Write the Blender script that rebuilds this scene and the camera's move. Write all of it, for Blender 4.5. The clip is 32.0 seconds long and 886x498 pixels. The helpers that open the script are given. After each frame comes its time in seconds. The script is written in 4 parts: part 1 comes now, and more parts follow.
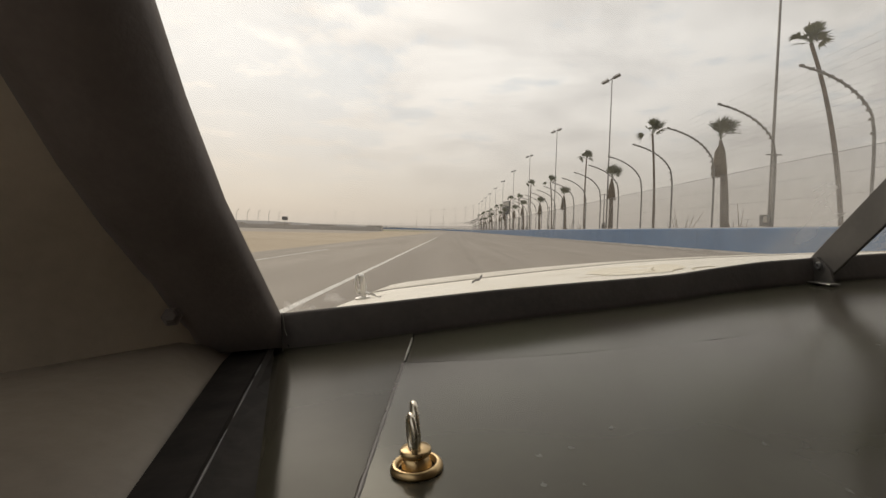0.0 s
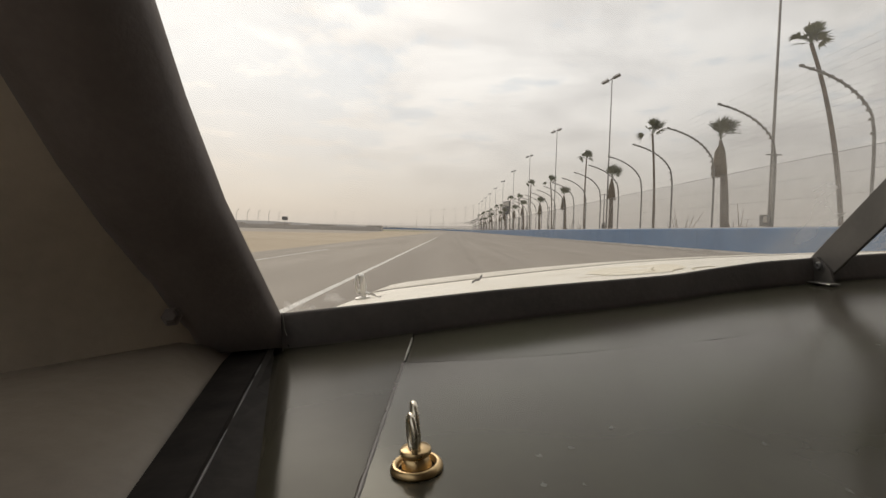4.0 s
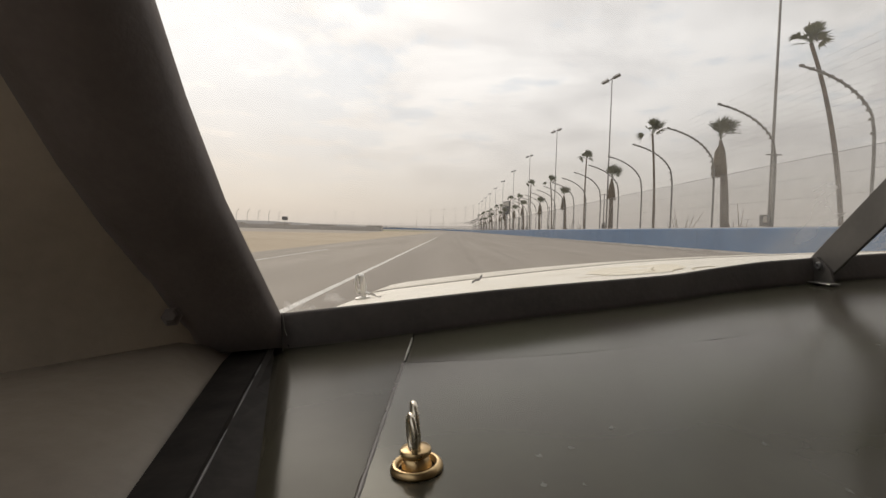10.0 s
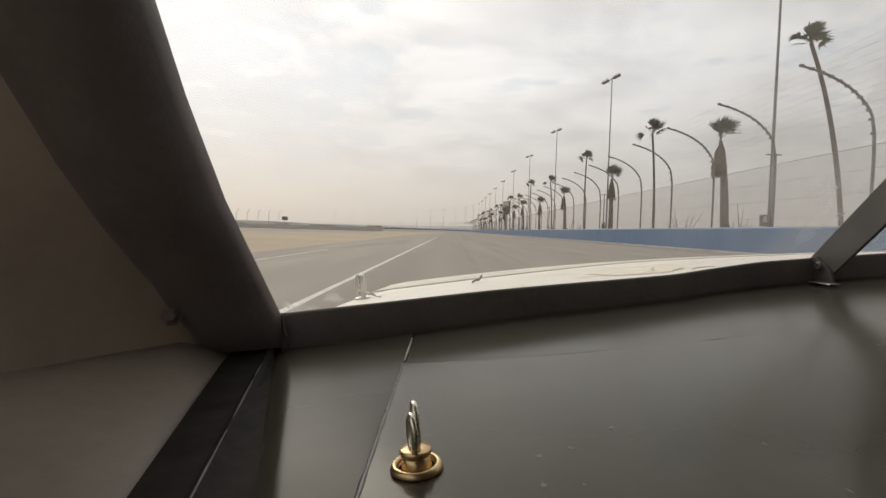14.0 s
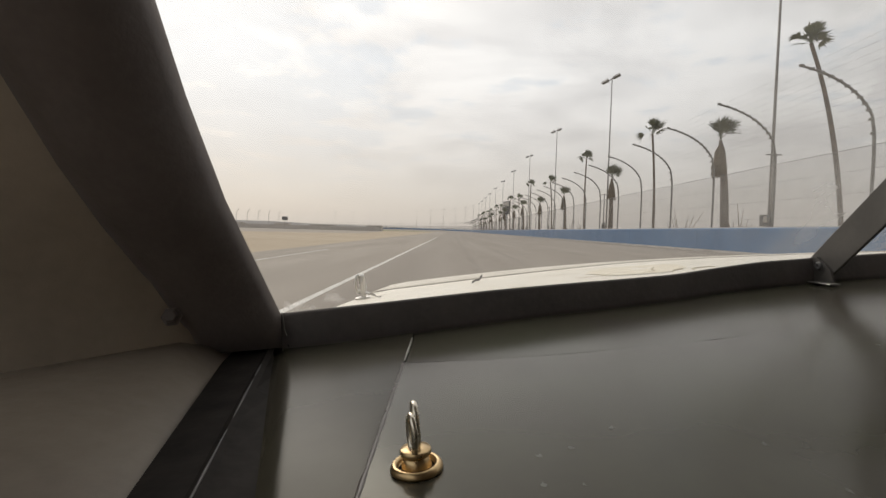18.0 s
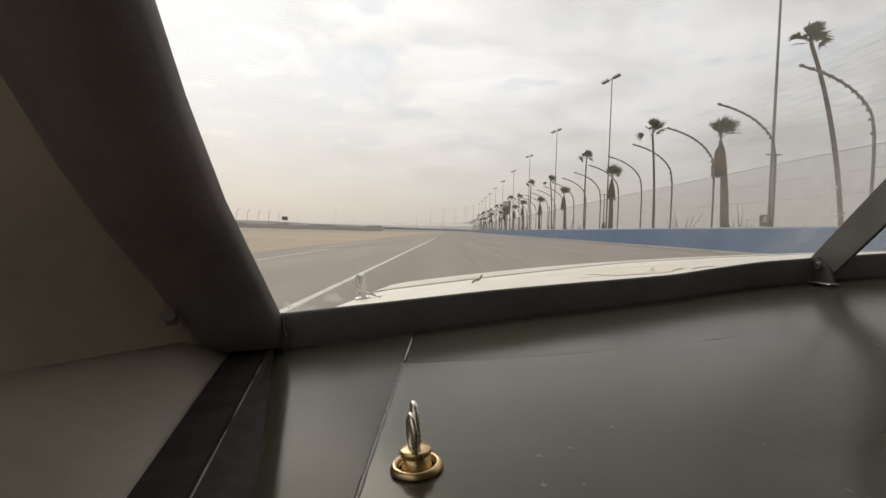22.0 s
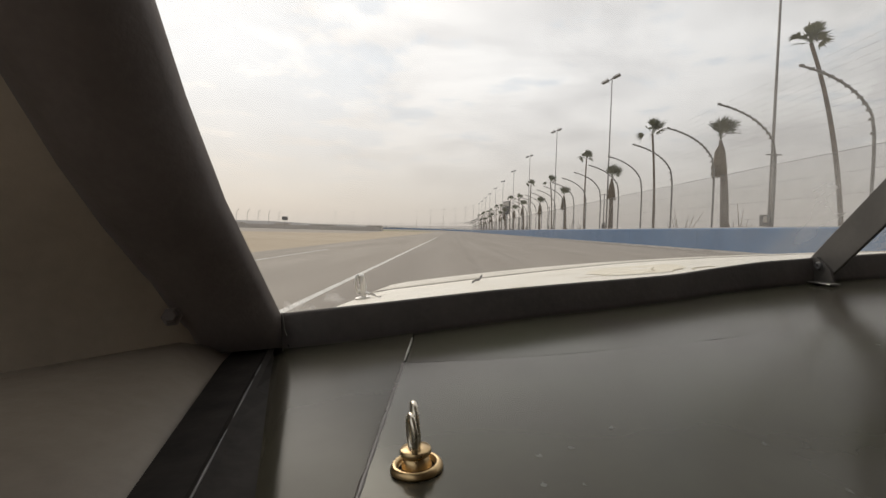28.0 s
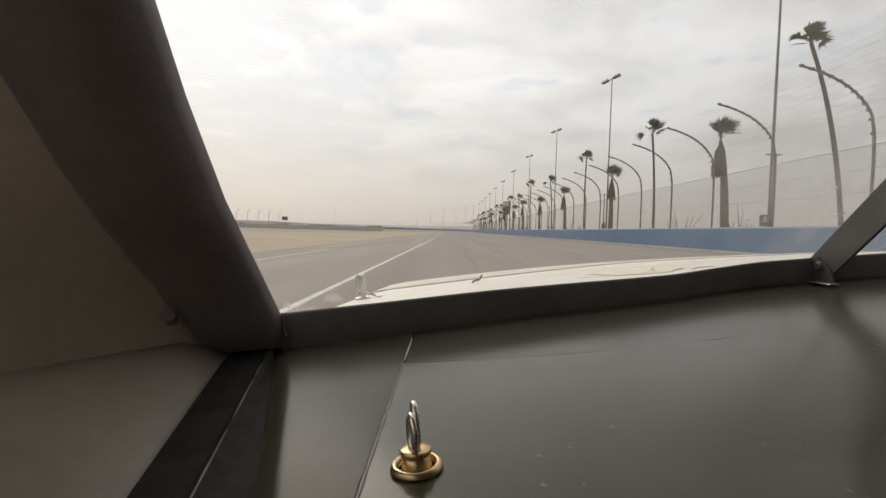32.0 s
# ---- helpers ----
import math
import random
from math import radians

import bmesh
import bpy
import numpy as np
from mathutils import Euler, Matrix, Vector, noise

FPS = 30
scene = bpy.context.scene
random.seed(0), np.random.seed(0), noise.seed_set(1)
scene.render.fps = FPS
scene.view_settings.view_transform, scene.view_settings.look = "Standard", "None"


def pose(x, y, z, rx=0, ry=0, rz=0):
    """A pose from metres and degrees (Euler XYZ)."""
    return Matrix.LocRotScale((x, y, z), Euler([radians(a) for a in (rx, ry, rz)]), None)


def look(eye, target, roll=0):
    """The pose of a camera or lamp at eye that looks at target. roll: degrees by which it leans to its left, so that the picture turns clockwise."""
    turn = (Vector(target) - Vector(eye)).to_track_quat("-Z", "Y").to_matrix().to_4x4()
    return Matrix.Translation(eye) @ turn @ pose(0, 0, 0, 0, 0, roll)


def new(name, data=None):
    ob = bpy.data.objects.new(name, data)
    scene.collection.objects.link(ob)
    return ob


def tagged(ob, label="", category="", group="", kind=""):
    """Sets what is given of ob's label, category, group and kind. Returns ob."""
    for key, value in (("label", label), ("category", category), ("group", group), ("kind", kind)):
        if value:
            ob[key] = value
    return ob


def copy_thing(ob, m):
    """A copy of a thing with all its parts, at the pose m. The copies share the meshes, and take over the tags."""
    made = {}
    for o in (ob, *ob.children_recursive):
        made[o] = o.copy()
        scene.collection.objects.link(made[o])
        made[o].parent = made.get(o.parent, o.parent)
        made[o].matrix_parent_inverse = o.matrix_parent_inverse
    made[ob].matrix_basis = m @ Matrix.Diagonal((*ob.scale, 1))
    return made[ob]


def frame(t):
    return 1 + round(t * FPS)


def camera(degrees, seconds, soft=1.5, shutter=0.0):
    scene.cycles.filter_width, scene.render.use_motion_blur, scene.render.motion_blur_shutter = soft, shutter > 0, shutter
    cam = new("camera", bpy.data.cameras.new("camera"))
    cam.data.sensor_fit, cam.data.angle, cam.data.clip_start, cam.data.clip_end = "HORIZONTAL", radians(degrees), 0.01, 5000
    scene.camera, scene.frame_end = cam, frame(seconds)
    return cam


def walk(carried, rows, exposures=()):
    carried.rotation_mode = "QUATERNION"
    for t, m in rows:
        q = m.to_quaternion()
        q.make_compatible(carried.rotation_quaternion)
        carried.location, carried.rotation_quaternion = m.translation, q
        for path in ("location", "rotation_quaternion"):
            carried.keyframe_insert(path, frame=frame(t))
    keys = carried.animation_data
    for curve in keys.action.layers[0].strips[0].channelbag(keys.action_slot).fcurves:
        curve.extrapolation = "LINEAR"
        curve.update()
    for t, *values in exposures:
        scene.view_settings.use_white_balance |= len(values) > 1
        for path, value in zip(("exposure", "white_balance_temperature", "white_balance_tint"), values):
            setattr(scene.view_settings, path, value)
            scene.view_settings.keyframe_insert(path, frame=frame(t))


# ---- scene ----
# The camera is bolted inside the car, which stands on the back straight of the oval.
EYE = (0.0, 0.0, 1.05)
cam = camera(85.0, 32.0)
# the track's bank leans the car a little to its left
VIEW = pose(*EYE, 87.79, 0, 0.87) @ pose(0, 0, 0, 0, 0, 1.6)
walk(cam, [(0.0, VIEW), (16.0, VIEW), (32.0, VIEW)],
     exposures=[(0.0, -0.10, 6950, 10), (3.0, -0.06, 6850, 10), (6.0, 0.0, 6700, 10), (9.0, 0.02, 6720, 11), (14.0, 0.0, 6600, 10), (32.0, 0.0, 6550, 10)])

# ---- sky and sun ----
SUN_FROM = Vector((-0.45, 0.80, 0.62)).normalized()


def build_world():
    w = bpy.data.worlds.new("hazy_sky")
    scene.world = w
    w.use_nodes = True
    nt = w.node_tree
    nt.nodes.clear()
    N = nt.nodes.new
    L = nt.links.new
    out = N("ShaderNodeOutputWorld")
    bg = N("ShaderNodeBackground")
    sky = N("ShaderNodeTexSky")
    sky.sky_type = "NISHITA"
    sky.sun_disc = False
    sky.sun_elevation = math.asin(SUN_FROM.z)
    sky.sun_rotation = math.atan2(SUN_FROM.x, SUN_FROM.y)
    sky.dust_density = 3.0
    dim = N("ShaderNodeVectorMath")
    dim.operation = "SCALE"
    dim.inputs["Scale"].default_value = 0.10
    L(sky.outputs[0], dim.inputs[0])
    tc = N("ShaderNodeTexCoord")
    sep = N("ShaderNodeSeparateXYZ")
    L(tc.outputs["Generated"], sep.inputs[0])
    # cloud deck: direction divided by its height
    lift = N("ShaderNodeMath")
    lift.operation = "MAXIMUM"
    L(sep.outputs[2], lift.inputs[0])
    lift.inputs[1].default_value = 0.0
    add = N("ShaderNodeMath")
    add.operation = "ADD"
    L(lift.outputs[0], add.inputs[0])
    add.inputs[1].default_value = 0.10
    dx = N("ShaderNodeMath")
    dx.operation = "DIVIDE"
    L(sep.outputs[0], dx.inputs[0])
    L(add.outputs[0], dx.inputs[1])
    dy = N("ShaderNodeMath")
    dy.operation = "DIVIDE"
    L(sep.outputs[1], dy.inputs[0])
    L(add.outputs[0], dy.inputs[1])
    comb = N("ShaderNodeCombineXYZ")
    L(dx.outputs[0], comb.inputs[0])
    L(dy.outputs[0], comb.inputs[1])
    n1 = N("ShaderNodeTexNoise")
    n1.inputs["Scale"].default_value = 1.15
    n1.inputs["Detail"].default_value = 7.0
    n1.inputs["Roughness"].default_value = 0.55
    n1.inputs["Distortion"].default_value = 0.35
    L(comb.outputs[0], n1.inputs["Vector"])
    ramp = N("ShaderNodeValToRGB")
    ramp.color_ramp.elements[0].position = 0.30
    ramp.color_ramp.elements[0].color = (0.66, 0.650, 0.638, 1)
    ramp.color_ramp.elements[1].position = 0.56
    ramp.color_ramp.elements[1].color = (1.0, 0.985, 0.955, 1)
    L(n1.outputs[0], ramp.inputs[0])
    # brighter round the veiled sun
    dot = N("ShaderNodeVectorMath")
    dot.operation = "DOT_PRODUCT"
    L(tc.outputs["Generated"], dot.inputs[0])
    dot.inputs[1].default_value = SUN_FROM
    glow = N("ShaderNodeMapRange")
    glow.inputs["From Min"].default_value = 0.42
    glow.inputs["From Max"].default_value = 1.0
    glow.inputs["To Min"].default_value = 0.78
    glow.inputs["To Max"].default_value = 1.10
    glow.interpolation_type = "SMOOTHSTEP"
    L(dot.outputs["Value"], glow.inputs["Value"])
    lit = N("ShaderNodeVectorMath")
    lit.operation = "SCALE"
    n2 = N("ShaderNodeTexNoise")
    n2.inputs["Scale"].default_value = 2.3
    n2.inputs["Detail"].default_value = 8.0
    n2.inputs["Roughness"].default_value = 0.6
    L(comb.outputs[0], n2.inputs["Vector"])
    gap = N("ShaderNodeMapRange")
    gap.inputs["From Min"].default_value = 0.50
    gap.inputs["From Max"].default_value = 0.66
    gap.inputs["To Max"].default_value = 0.62
    gap.interpolation_type = "SMOOTHSTEP"
    away = N("ShaderNodeVectorMath")
    away.operation = "DOT_PRODUCT"
    L(tc.outputs["Generated"], away.inputs[0])
    away.inputs[1].default_value = Vector((-0.38, 0.88, 0.27)).normalized()
    veil = N("ShaderNodeMapRange")
    veil.interpolation_type = "SMOOTHSTEP"
    veil.inputs["From Min"].default_value = 0.93
    veil.inputs["From Max"].default_value = 1.0
    veil.inputs["To Min"].default_value = -0.03
    veil.inputs["To Max"].default_value = 0.17
    L(away.outputs["Value"], veil.inputs["Value"])
    n2sum = N("ShaderNodeMath")
    n2sum.operation = "ADD"
    L(n2.outputs[0], n2sum.inputs[0])
    L(veil.outputs[0], n2sum.inputs[1])
    L(n2sum.outputs[0], gap.inputs["Value"])
    thin = N("ShaderNodeMix")
    thin.data_type = "RGBA"
    L(gap.outputs[0], thin.inputs["Factor"])
    L(ramp.outputs[0], thin.inputs["A"])
    thin.inputs["B"].default_value = (0.635, 0.70, 0.762, 1)

    L(glow.outputs[0], lit.inputs["Scale"])
    # haze band at the horizon
    band = N("ShaderNodeMapRange")
    band.inputs["From Min"].default_value = 0.0
    band.inputs["From Max"].default_value = 0.36
    band.inputs["To Min"].default_value = 1.0
    band.inputs["To Max"].default_value = 0.0
    band.interpolation_type = "SMOOTHSTEP"
    L(sep.outputs[2], band.inputs["Value"])
    hz = N("ShaderNodeMix")
    hz.data_type = "RGBA"
    L(band.outputs[0], hz.inputs["Factor"])
    L(thin.outputs["Result"], hz.inputs["A"])
    L(hz.outputs["Result"], lit.inputs[0])
    hz.inputs["B"].default_value = (0.622, 0.580, 0.535, 1)
    mix = N("ShaderNodeMix")
    mix.data_type = "RGBA"
    mix.inputs["Factor"].default_value = 0.9
    L(dim.outputs[0], mix.inputs["A"])
    L(lit.outputs[0], mix.inputs["B"])
    L(mix.outputs["Result"], bg.inputs[0])
    bg.inputs[1].default_value = 1.03
    L(bg.outputs[0], out.inputs[0])


build_world()
sun = new("sun", bpy.data.lights.new("sun", "SUN"))
sun.data.energy = 0.8
sun.data.angle = radians(35)
sun.data.color = (1.0, 0.93, 0.83)
sun.matrix_world = look(SUN_FROM * 50, (0, 0, 0))


# ---- materials ----
def mat(name, c1, c2=None, scale=8.0, rough=0.6, metal=0.0, bump=0.0, bscale=60.0, fine=0.25, spec=0.5, rrange=0.1, vary=0.0, stretch=1.0, tint=None):
    """A surface of two colours mixed by a large and a fine grain, with relief and uneven gloss."""
    m = bpy.data.materials.new(name)
    m.use_nodes = True
    nt = m.node_tree
    b = nt.nodes["Principled BSDF"]
    N, L = nt.nodes.new, nt.links.new
    c2 = c2 or tuple(v * 0.75 for v in c1)
    geo = N("ShaderNodeNewGeometry")
    big = N("ShaderNodeTexNoise")
    big.inputs["Scale"].default_value = scale
    big.inputs["Detail"].default_value = 5
    mp = N("ShaderNodeMapping")
    mp.inputs["Scale"].default_value = (1, stretch, 1)
    L(geo.outputs["Position"], mp.inputs["Vector"])
    L(mp.outputs[0], big.inputs["Vector"])
    small = N("ShaderNodeTexNoise")
    small.inputs["Scale"].default_value = bscale
    small.inputs["Detail"].default_value = 4
    L(geo.outputs["Position"], small.inputs["Vector"])
    f = N("ShaderNodeMix")
    f.data_type = "FLOAT"
    f.inputs["Factor"].default_value = fine
    L(big.outputs[0], f.inputs["A"])
    L(small.outputs[0], f.inputs["B"])
    r = N("ShaderNodeMapRange")
    r.inputs["From Min"].default_value = 0.34
    r.inputs["From Max"].default_value = 0.66
    L(f.outputs["Result"], r.inputs["Value"])
    mx = N("ShaderNodeMix")
    mx.data_type = "RGBA"
    mx.inputs["A"].default_value = (*c1, 1)
    mx.inputs["B"].default_value = (*c2, 1)
    L(r.outputs[0], mx.inputs["Factor"])
    colour = mx.outputs["Result"]
    if vary:
        info = N("ShaderNodeObjectInfo")
        vr = N("ShaderNodeMapRange")
        vr.inputs["To Min"].default_value = 1 - vary
        vr.inputs["To Max"].default_value = 1 + vary
        L(info.outputs["Random"], vr.inputs["Value"])
        sc = N("ShaderNodeVectorMath")
        sc.operation = "SCALE"
        L(colour, sc.inputs[0])
        L(vr.outputs[0], sc.inputs["Scale"])
        colour = sc.outputs[0]
    L(colour, b.inputs["Base Color"])
    rr = N("ShaderNodeMapRange")
    rr.inputs["To Min"].default_value = max(rough - rrange, 0.03)
    rr.inputs["To Max"].default_value = min(rough + rrange, 1)
    L(big.outputs[0], rr.inputs["Value"])
    L(rr.outputs[0], b.inputs["Roughness"])
    b.inputs["Metallic"].default_value = metal
    b.inputs["Specular IOR Level"].default_value = spec
    if tint:
        b.inputs["Specular Tint"].default_value = (*tint, 1)
    if bump:
        bp = N("ShaderNodeBump")
        bp.inputs["Strength"].default_value = bump
        bp.inputs["Distance"].default_value = 0.02
        L(small.outputs[0], bp.inputs["Height"])
        L(bp.outputs[0], b.inputs["Normal"])
    return m


def sheer(name, colour, cover, glossy=False, dust=1.0):
    """A thin see-through surface: woven mesh or clear sheet."""
    m = bpy.data.materials.new(name)
    m.use_nodes = True
    nt = m.node_tree
    nt.nodes.clear()
    N, L = nt.nodes.new, nt.links.new
    out = N("ShaderNodeOutputMaterial")
    tr = N("ShaderNodeBsdfTransparent")
    mixer = N("ShaderNodeMixShader")
    geo = N("ShaderNodeNewGeometry")
    nz = N("ShaderNodeTexNoise")
    nz.inputs["Scale"].default_value = 7.0 if glossy else 1.5
    nz.inputs["Detail"].default_value = 5
    L(geo.outputs["Position"], nz.inputs["Vector"])
    mr = N("ShaderNodeMapRange")
    mr.inputs["From Min"].default_value = 0.3
    mr.inputs["From Max"].default_value = 0.7
    mr.inputs["To Min"].default_value = cover * (0.5 if glossy else 0.9)
    mr.inputs["To Max"].default_value = cover * (1.5 if glossy else 1.1)
    L(nz.outputs[0], mr.inputs["Value"])
    if glossy:
        # unwiped dust towards the middle of the car, in cloudy wipes
        sx = N("ShaderNodeSeparateXYZ")
        L(geo.outputs["Position"], sx.inputs[0])
        wipe = N("ShaderNodeTexNoise")
        wipe.inputs["Scale"].default_value = 4.5
        wipe.inputs["Detail"].default_value = 3
        L(geo.outputs["Position"], wipe.inputs["Vector"])
        shift = N("ShaderNodeMath")
        shift.operation = "MULTIPLY_ADD"
        L(wipe.outputs[0], shift.inputs[0])
        shift.inputs[1].default_value = 0.36
        L(sx.outputs[0], shift.inputs[2])
        dr = N("ShaderNodeMapRange")
        dr.interpolation_type = "SMOOTHSTEP"
        dr.inputs["From Min"].default_value = 0.34
        dr.inputs["From Max"].default_value = 0.86
        dr.inputs["To Min"].default_value = 1.0
        dr.inputs["To Max"].default_value = dust
        L(shift.outputs[0], dr.inputs["Value"])
        mu = N("ShaderNodeMath")
        mu.operation = "MULTIPLY"
        L(mr.outputs[0], mu.inputs[0])
        L(dr.outputs[0], mu.inputs[1])
        L(mu.outputs[0], mixer.inputs[0])
    else:
        L(mr.outputs[0], mixer.inputs[0])
    L(tr.outputs[0], mixer.inputs[1])
    df = N("ShaderNodeBsdfDiffuse")
    df.inputs[0].default_value = (*colour, 1)
    if glossy:
        tl = N("ShaderNodeBsdfTranslucent")
        tl.inputs[0].default_value = (*colour, 1)
        add = N("ShaderNodeMixShader")
        add.inputs[0].default_value = 0.7
        L(df.outputs[0], add.inputs[1])
        L(tl.outputs[0], add.inputs[2])
        L(add.outputs[0], mixer.inputs[2])
        gl = N("ShaderNodeBsdfGlossy")
        gl.inputs["Roughness"].default_value = 0.05
        fr = N("ShaderNodeFresnel")
        fr.inputs["IOR"].default_value = 1.02
        top = N("ShaderNodeMixShader")
        L(fr.outputs[0], top.inputs[0])
        L(mixer.outputs[0], top.inputs[1])
        L(gl.outputs[0], top.inputs[2])
        L(top.outputs[0], out.inputs[0])
    else:
        L(df.outputs[0], mixer.inputs[2])
        L(mixer.outputs[0], out.inputs[0])
    return m


M_ASPHALT = mat("worn_asphalt", (0.305, 0.265, 0.222), (0.236, 0.203, 0.168), 0.7, 0.85, bump=0.25, bscale=25, fine=0.35, stretch=0.06)
M_APRON = mat("apron_asphalt", (0.345, 0.298, 0.245), (0.262, 0.226, 0.186), 0.5, 0.85, bump=0.25, bscale=25, fine=0.3, stretch=0.08)
M_GROUND = mat("dry_sand", (0.465, 0.372, 0.258), (0.37, 0.292, 0.200), 0.08, 0.95, bump=0.3, bscale=9, fine=0.35)
M_GRASS = mat("mown_grass", (0.13, 0.16, 0.045), (0.21, 0.20, 0.075), 0.12, 0.95, bump=0.4, bscale=30, fine=0.35)
M_LINE = mat("white_line_paint", (0.72, 0.70, 0.65), (0.50, 0.47, 0.42), 3.0, 0.7, bscale=40, fine=0.5)
M_BLUE = mat("blue_barrier_paint", (0.035, 0.124, 0.272), (0.025, 0.097, 0.220), 0.7, 0.45, bump=0.05, bscale=14, vary=0.06)
M_CONC = mat("pale_concrete", (0.47, 0.45, 0.42), (0.36, 0.34, 0.31), 0.8, 0.85, bump=0.2, bscale=20)
M_STEEL = mat("galvanised_steel", (0.20, 0.19, 0.175), (0.14, 0.13, 0.12), 2.0, 0.55, 0.35, bscale=30)
M_POLE = mat("pole_steel", (0.24, 0.23, 0.22), (0.18, 0.17, 0.16), 0.7, 0.5, 0.4, bscale=20)
M_LAMPHEAD = mat("lamp_housing", (0.15, 0.15, 0.15), (0.10, 0.10, 0.10), 2.0, 0.5, 0.3)
M_TRUNK = mat("palm_bark", (0.15, 0.115, 0.085), (0.085, 0.065, 0.05), 4.0, 0.95, bump=0.6, bscale=14, vary=0.2)
M_SKIRT = mat("dead_frond_thatch", (0.15, 0.115, 0.075), (0.085, 0.065, 0.045), 6.0, 0.95, bump=0.7, bscale=22, vary=0.2)
M_FROND = mat("palm_frond", (0.135, 0.145, 0.090), (0.090, 0.098, 0.060), 2.0, 0.7, bscale=9, vary=0.25)
M_MESH = sheer("chain_link", (0.27, 0.26, 0.25), 0.22)
M_SCREEN = mat("white_screen_cloth", (0.78, 0.75, 0.68), (0.68, 0.65, 0.58), 0.5, 0.9, bscale=12)
nt = M_SCREEN.node_tree
soft = nt.nodes.new("ShaderNodeBsdfTranslucent")
soft.inputs[0].default_value = (0.80, 0.77, 0.70, 1)
half = nt.nodes.new("ShaderNodeMixShader")
half.inputs[0].default_value = 0.55
nt.links.new(nt.nodes["Principled BSDF"].outputs[0], half.inputs[1])
nt.links.new(soft.outputs[0], half.inputs[2])
nt.links.new(half.outputs[0], nt.nodes["Material Output"].inputs[0])
M_SHRUB = mat("dry_twigs", (0.17, 0.13, 0.10), (0.11, 0.085, 0.065), 5.0, 0.95)
M_BOARD = mat("black_board", (0.035, 0.035, 0.04), (0.022, 0.022, 0.025), 1.0, 0.45)
M_RED = mat("red_banner", (0.42, 0.035, 0.035), (0.33, 0.028, 0.028), 1.0, 0.6)
M_WHITE = mat("white_lettering", (0.80, 0.79, 0.76), (0.70, 0.69, 0.66), 2.0, 0.6)
M_WALLDARK = mat("weathered_barrier", (0.47, 0.44, 0.41), (0.38, 0.355, 0.33), 0.6, 0.9, bump=0.5, bscale=3)
M_FARBLD = mat("far_building", (0.50, 0.47, 0.44), (0.42, 0.40, 0.37), 0.05, 0.9)
M_HILL = mat("far_hills", (0.45, 0.43, 0.41), (0.38, 0.36, 0.345), 0.01, 1.0, bscale=0.08)
# car
M_DASH = mat("satin_black_sheet", (0.052, 0.051, 0.034), (0.042, 0.036, 0.029), 9.0, 0.19, 0.0, bump=0.0007, bscale=70, fine=0.12, rrange=0.06, spec=0.35, tint=(1.0, 0.96, 0.72))
# shaded copy of the dash sheet: gloss cut to dim the sky's reflection
M_DASH_SIDE = mat("dulled_black_sheet", (0.052, 0.049, 0.034), (0.043, 0.038, 0.029), 9.0, 0.21, 0.0, bump=0.0005, bscale=70, fine=0.15, rrange=0.05, spec=0.10, tint=(1.0, 0.955, 0.74))
M_LIP = mat("black_trim", (0.094, 0.081, 0.074), (0.060, 0.052, 0.048), 14.0, 0.6, bump=0.08, bscale=120)
M_PAD = mat("black_foam_padding", (0.175, 0.148, 0.136), (0.130, 0.108, 0.098), 12.0, 0.7, bump=0.05, bscale=160)
# raised tone and sheen stand in for lens haze over the pillar
M_PAD.node_tree.nodes["Principled BSDF"].inputs["Sheen Weight"].default_value = 0.12
M_PAD.node_tree.nodes["Principled BSDF"].inputs["Sheen Roughness"].default_value = 0.4
M_PAD.node_tree.nodes["Principled BSDF"].inputs["Sheen Tint"].default_value = (0.9, 0.86, 0.82, 1)
M_STRIP = mat("scuffed_black_angle", (0.026, 0.022, 0.019), (0.014, 0.012, 0.011), 30.0, 0.75, spec=0.1, bump=0.015, bscale=160)
M_WORN = mat("worn_bare_edge", (0.034, 0.031, 0.028), (0.012, 0.010, 0.009), 55.0, 0.5, bscale=220, fine=0.5)
M_PANEL = mat("grey_sheet_metal", (0.40, 0.345, 0.297), (0.31, 0.262, 0.225), 6.0, 0.5, bump=0.05, bscale=70)
# shelf tone set darker, side wall paler than the other sheet metal
M_SHELF = mat("grey_brown_shelf_sheet", (0.265, 0.225, 0.180), (0.190, 0.158, 0.125), 6.0, 0.5, bump=0.05, bscale=70)
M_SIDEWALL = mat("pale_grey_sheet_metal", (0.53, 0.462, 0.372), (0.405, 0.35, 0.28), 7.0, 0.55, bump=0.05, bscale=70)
M_HOOD = mat("white_body_paint", (0.90, 0.845, 0.73), (0.79, 0.73, 0.61), 7.0, 0.4, bump=0.03, bscale=40, fine=0.3)
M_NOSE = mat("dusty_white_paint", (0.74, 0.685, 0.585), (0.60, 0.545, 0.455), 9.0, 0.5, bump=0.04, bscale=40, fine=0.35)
M_HOODEDGE = mat("dusty_seam", (0.40, 0.36, 0.31), (0.25, 0.22, 0.19), 20.0, 0.8)
M_BRASS = mat("aged_brass", (0.66, 0.49, 0.27), (0.44, 0.31, 0.16), 60.0, 0.30, 1.0, bump=0.04, bscale=400)
M_RING = mat("plated_steel", (0.86, 0.81, 0.70), (0.66, 0.60, 0.49), 90.0, 0.27, 1.0)
M_BRACE = mat("grey_painted_bar", (0.108, 0.101, 0.094), (0.078, 0.073, 0.068), 16.0, 0.5, bump=0.008, bscale=120)
M_CHROME = mat("bright_steel", (0.74, 0.72, 0.69), (0.58, 0.56, 0.53), 50.0, 0.32, 1.0)
# dust film, its even cover raised to stand in for distance haze too
M_GLASS = sheer("dusty_hazy_windshield", (0.55, 0.535, 0.51), 0.086, True, 4.7)
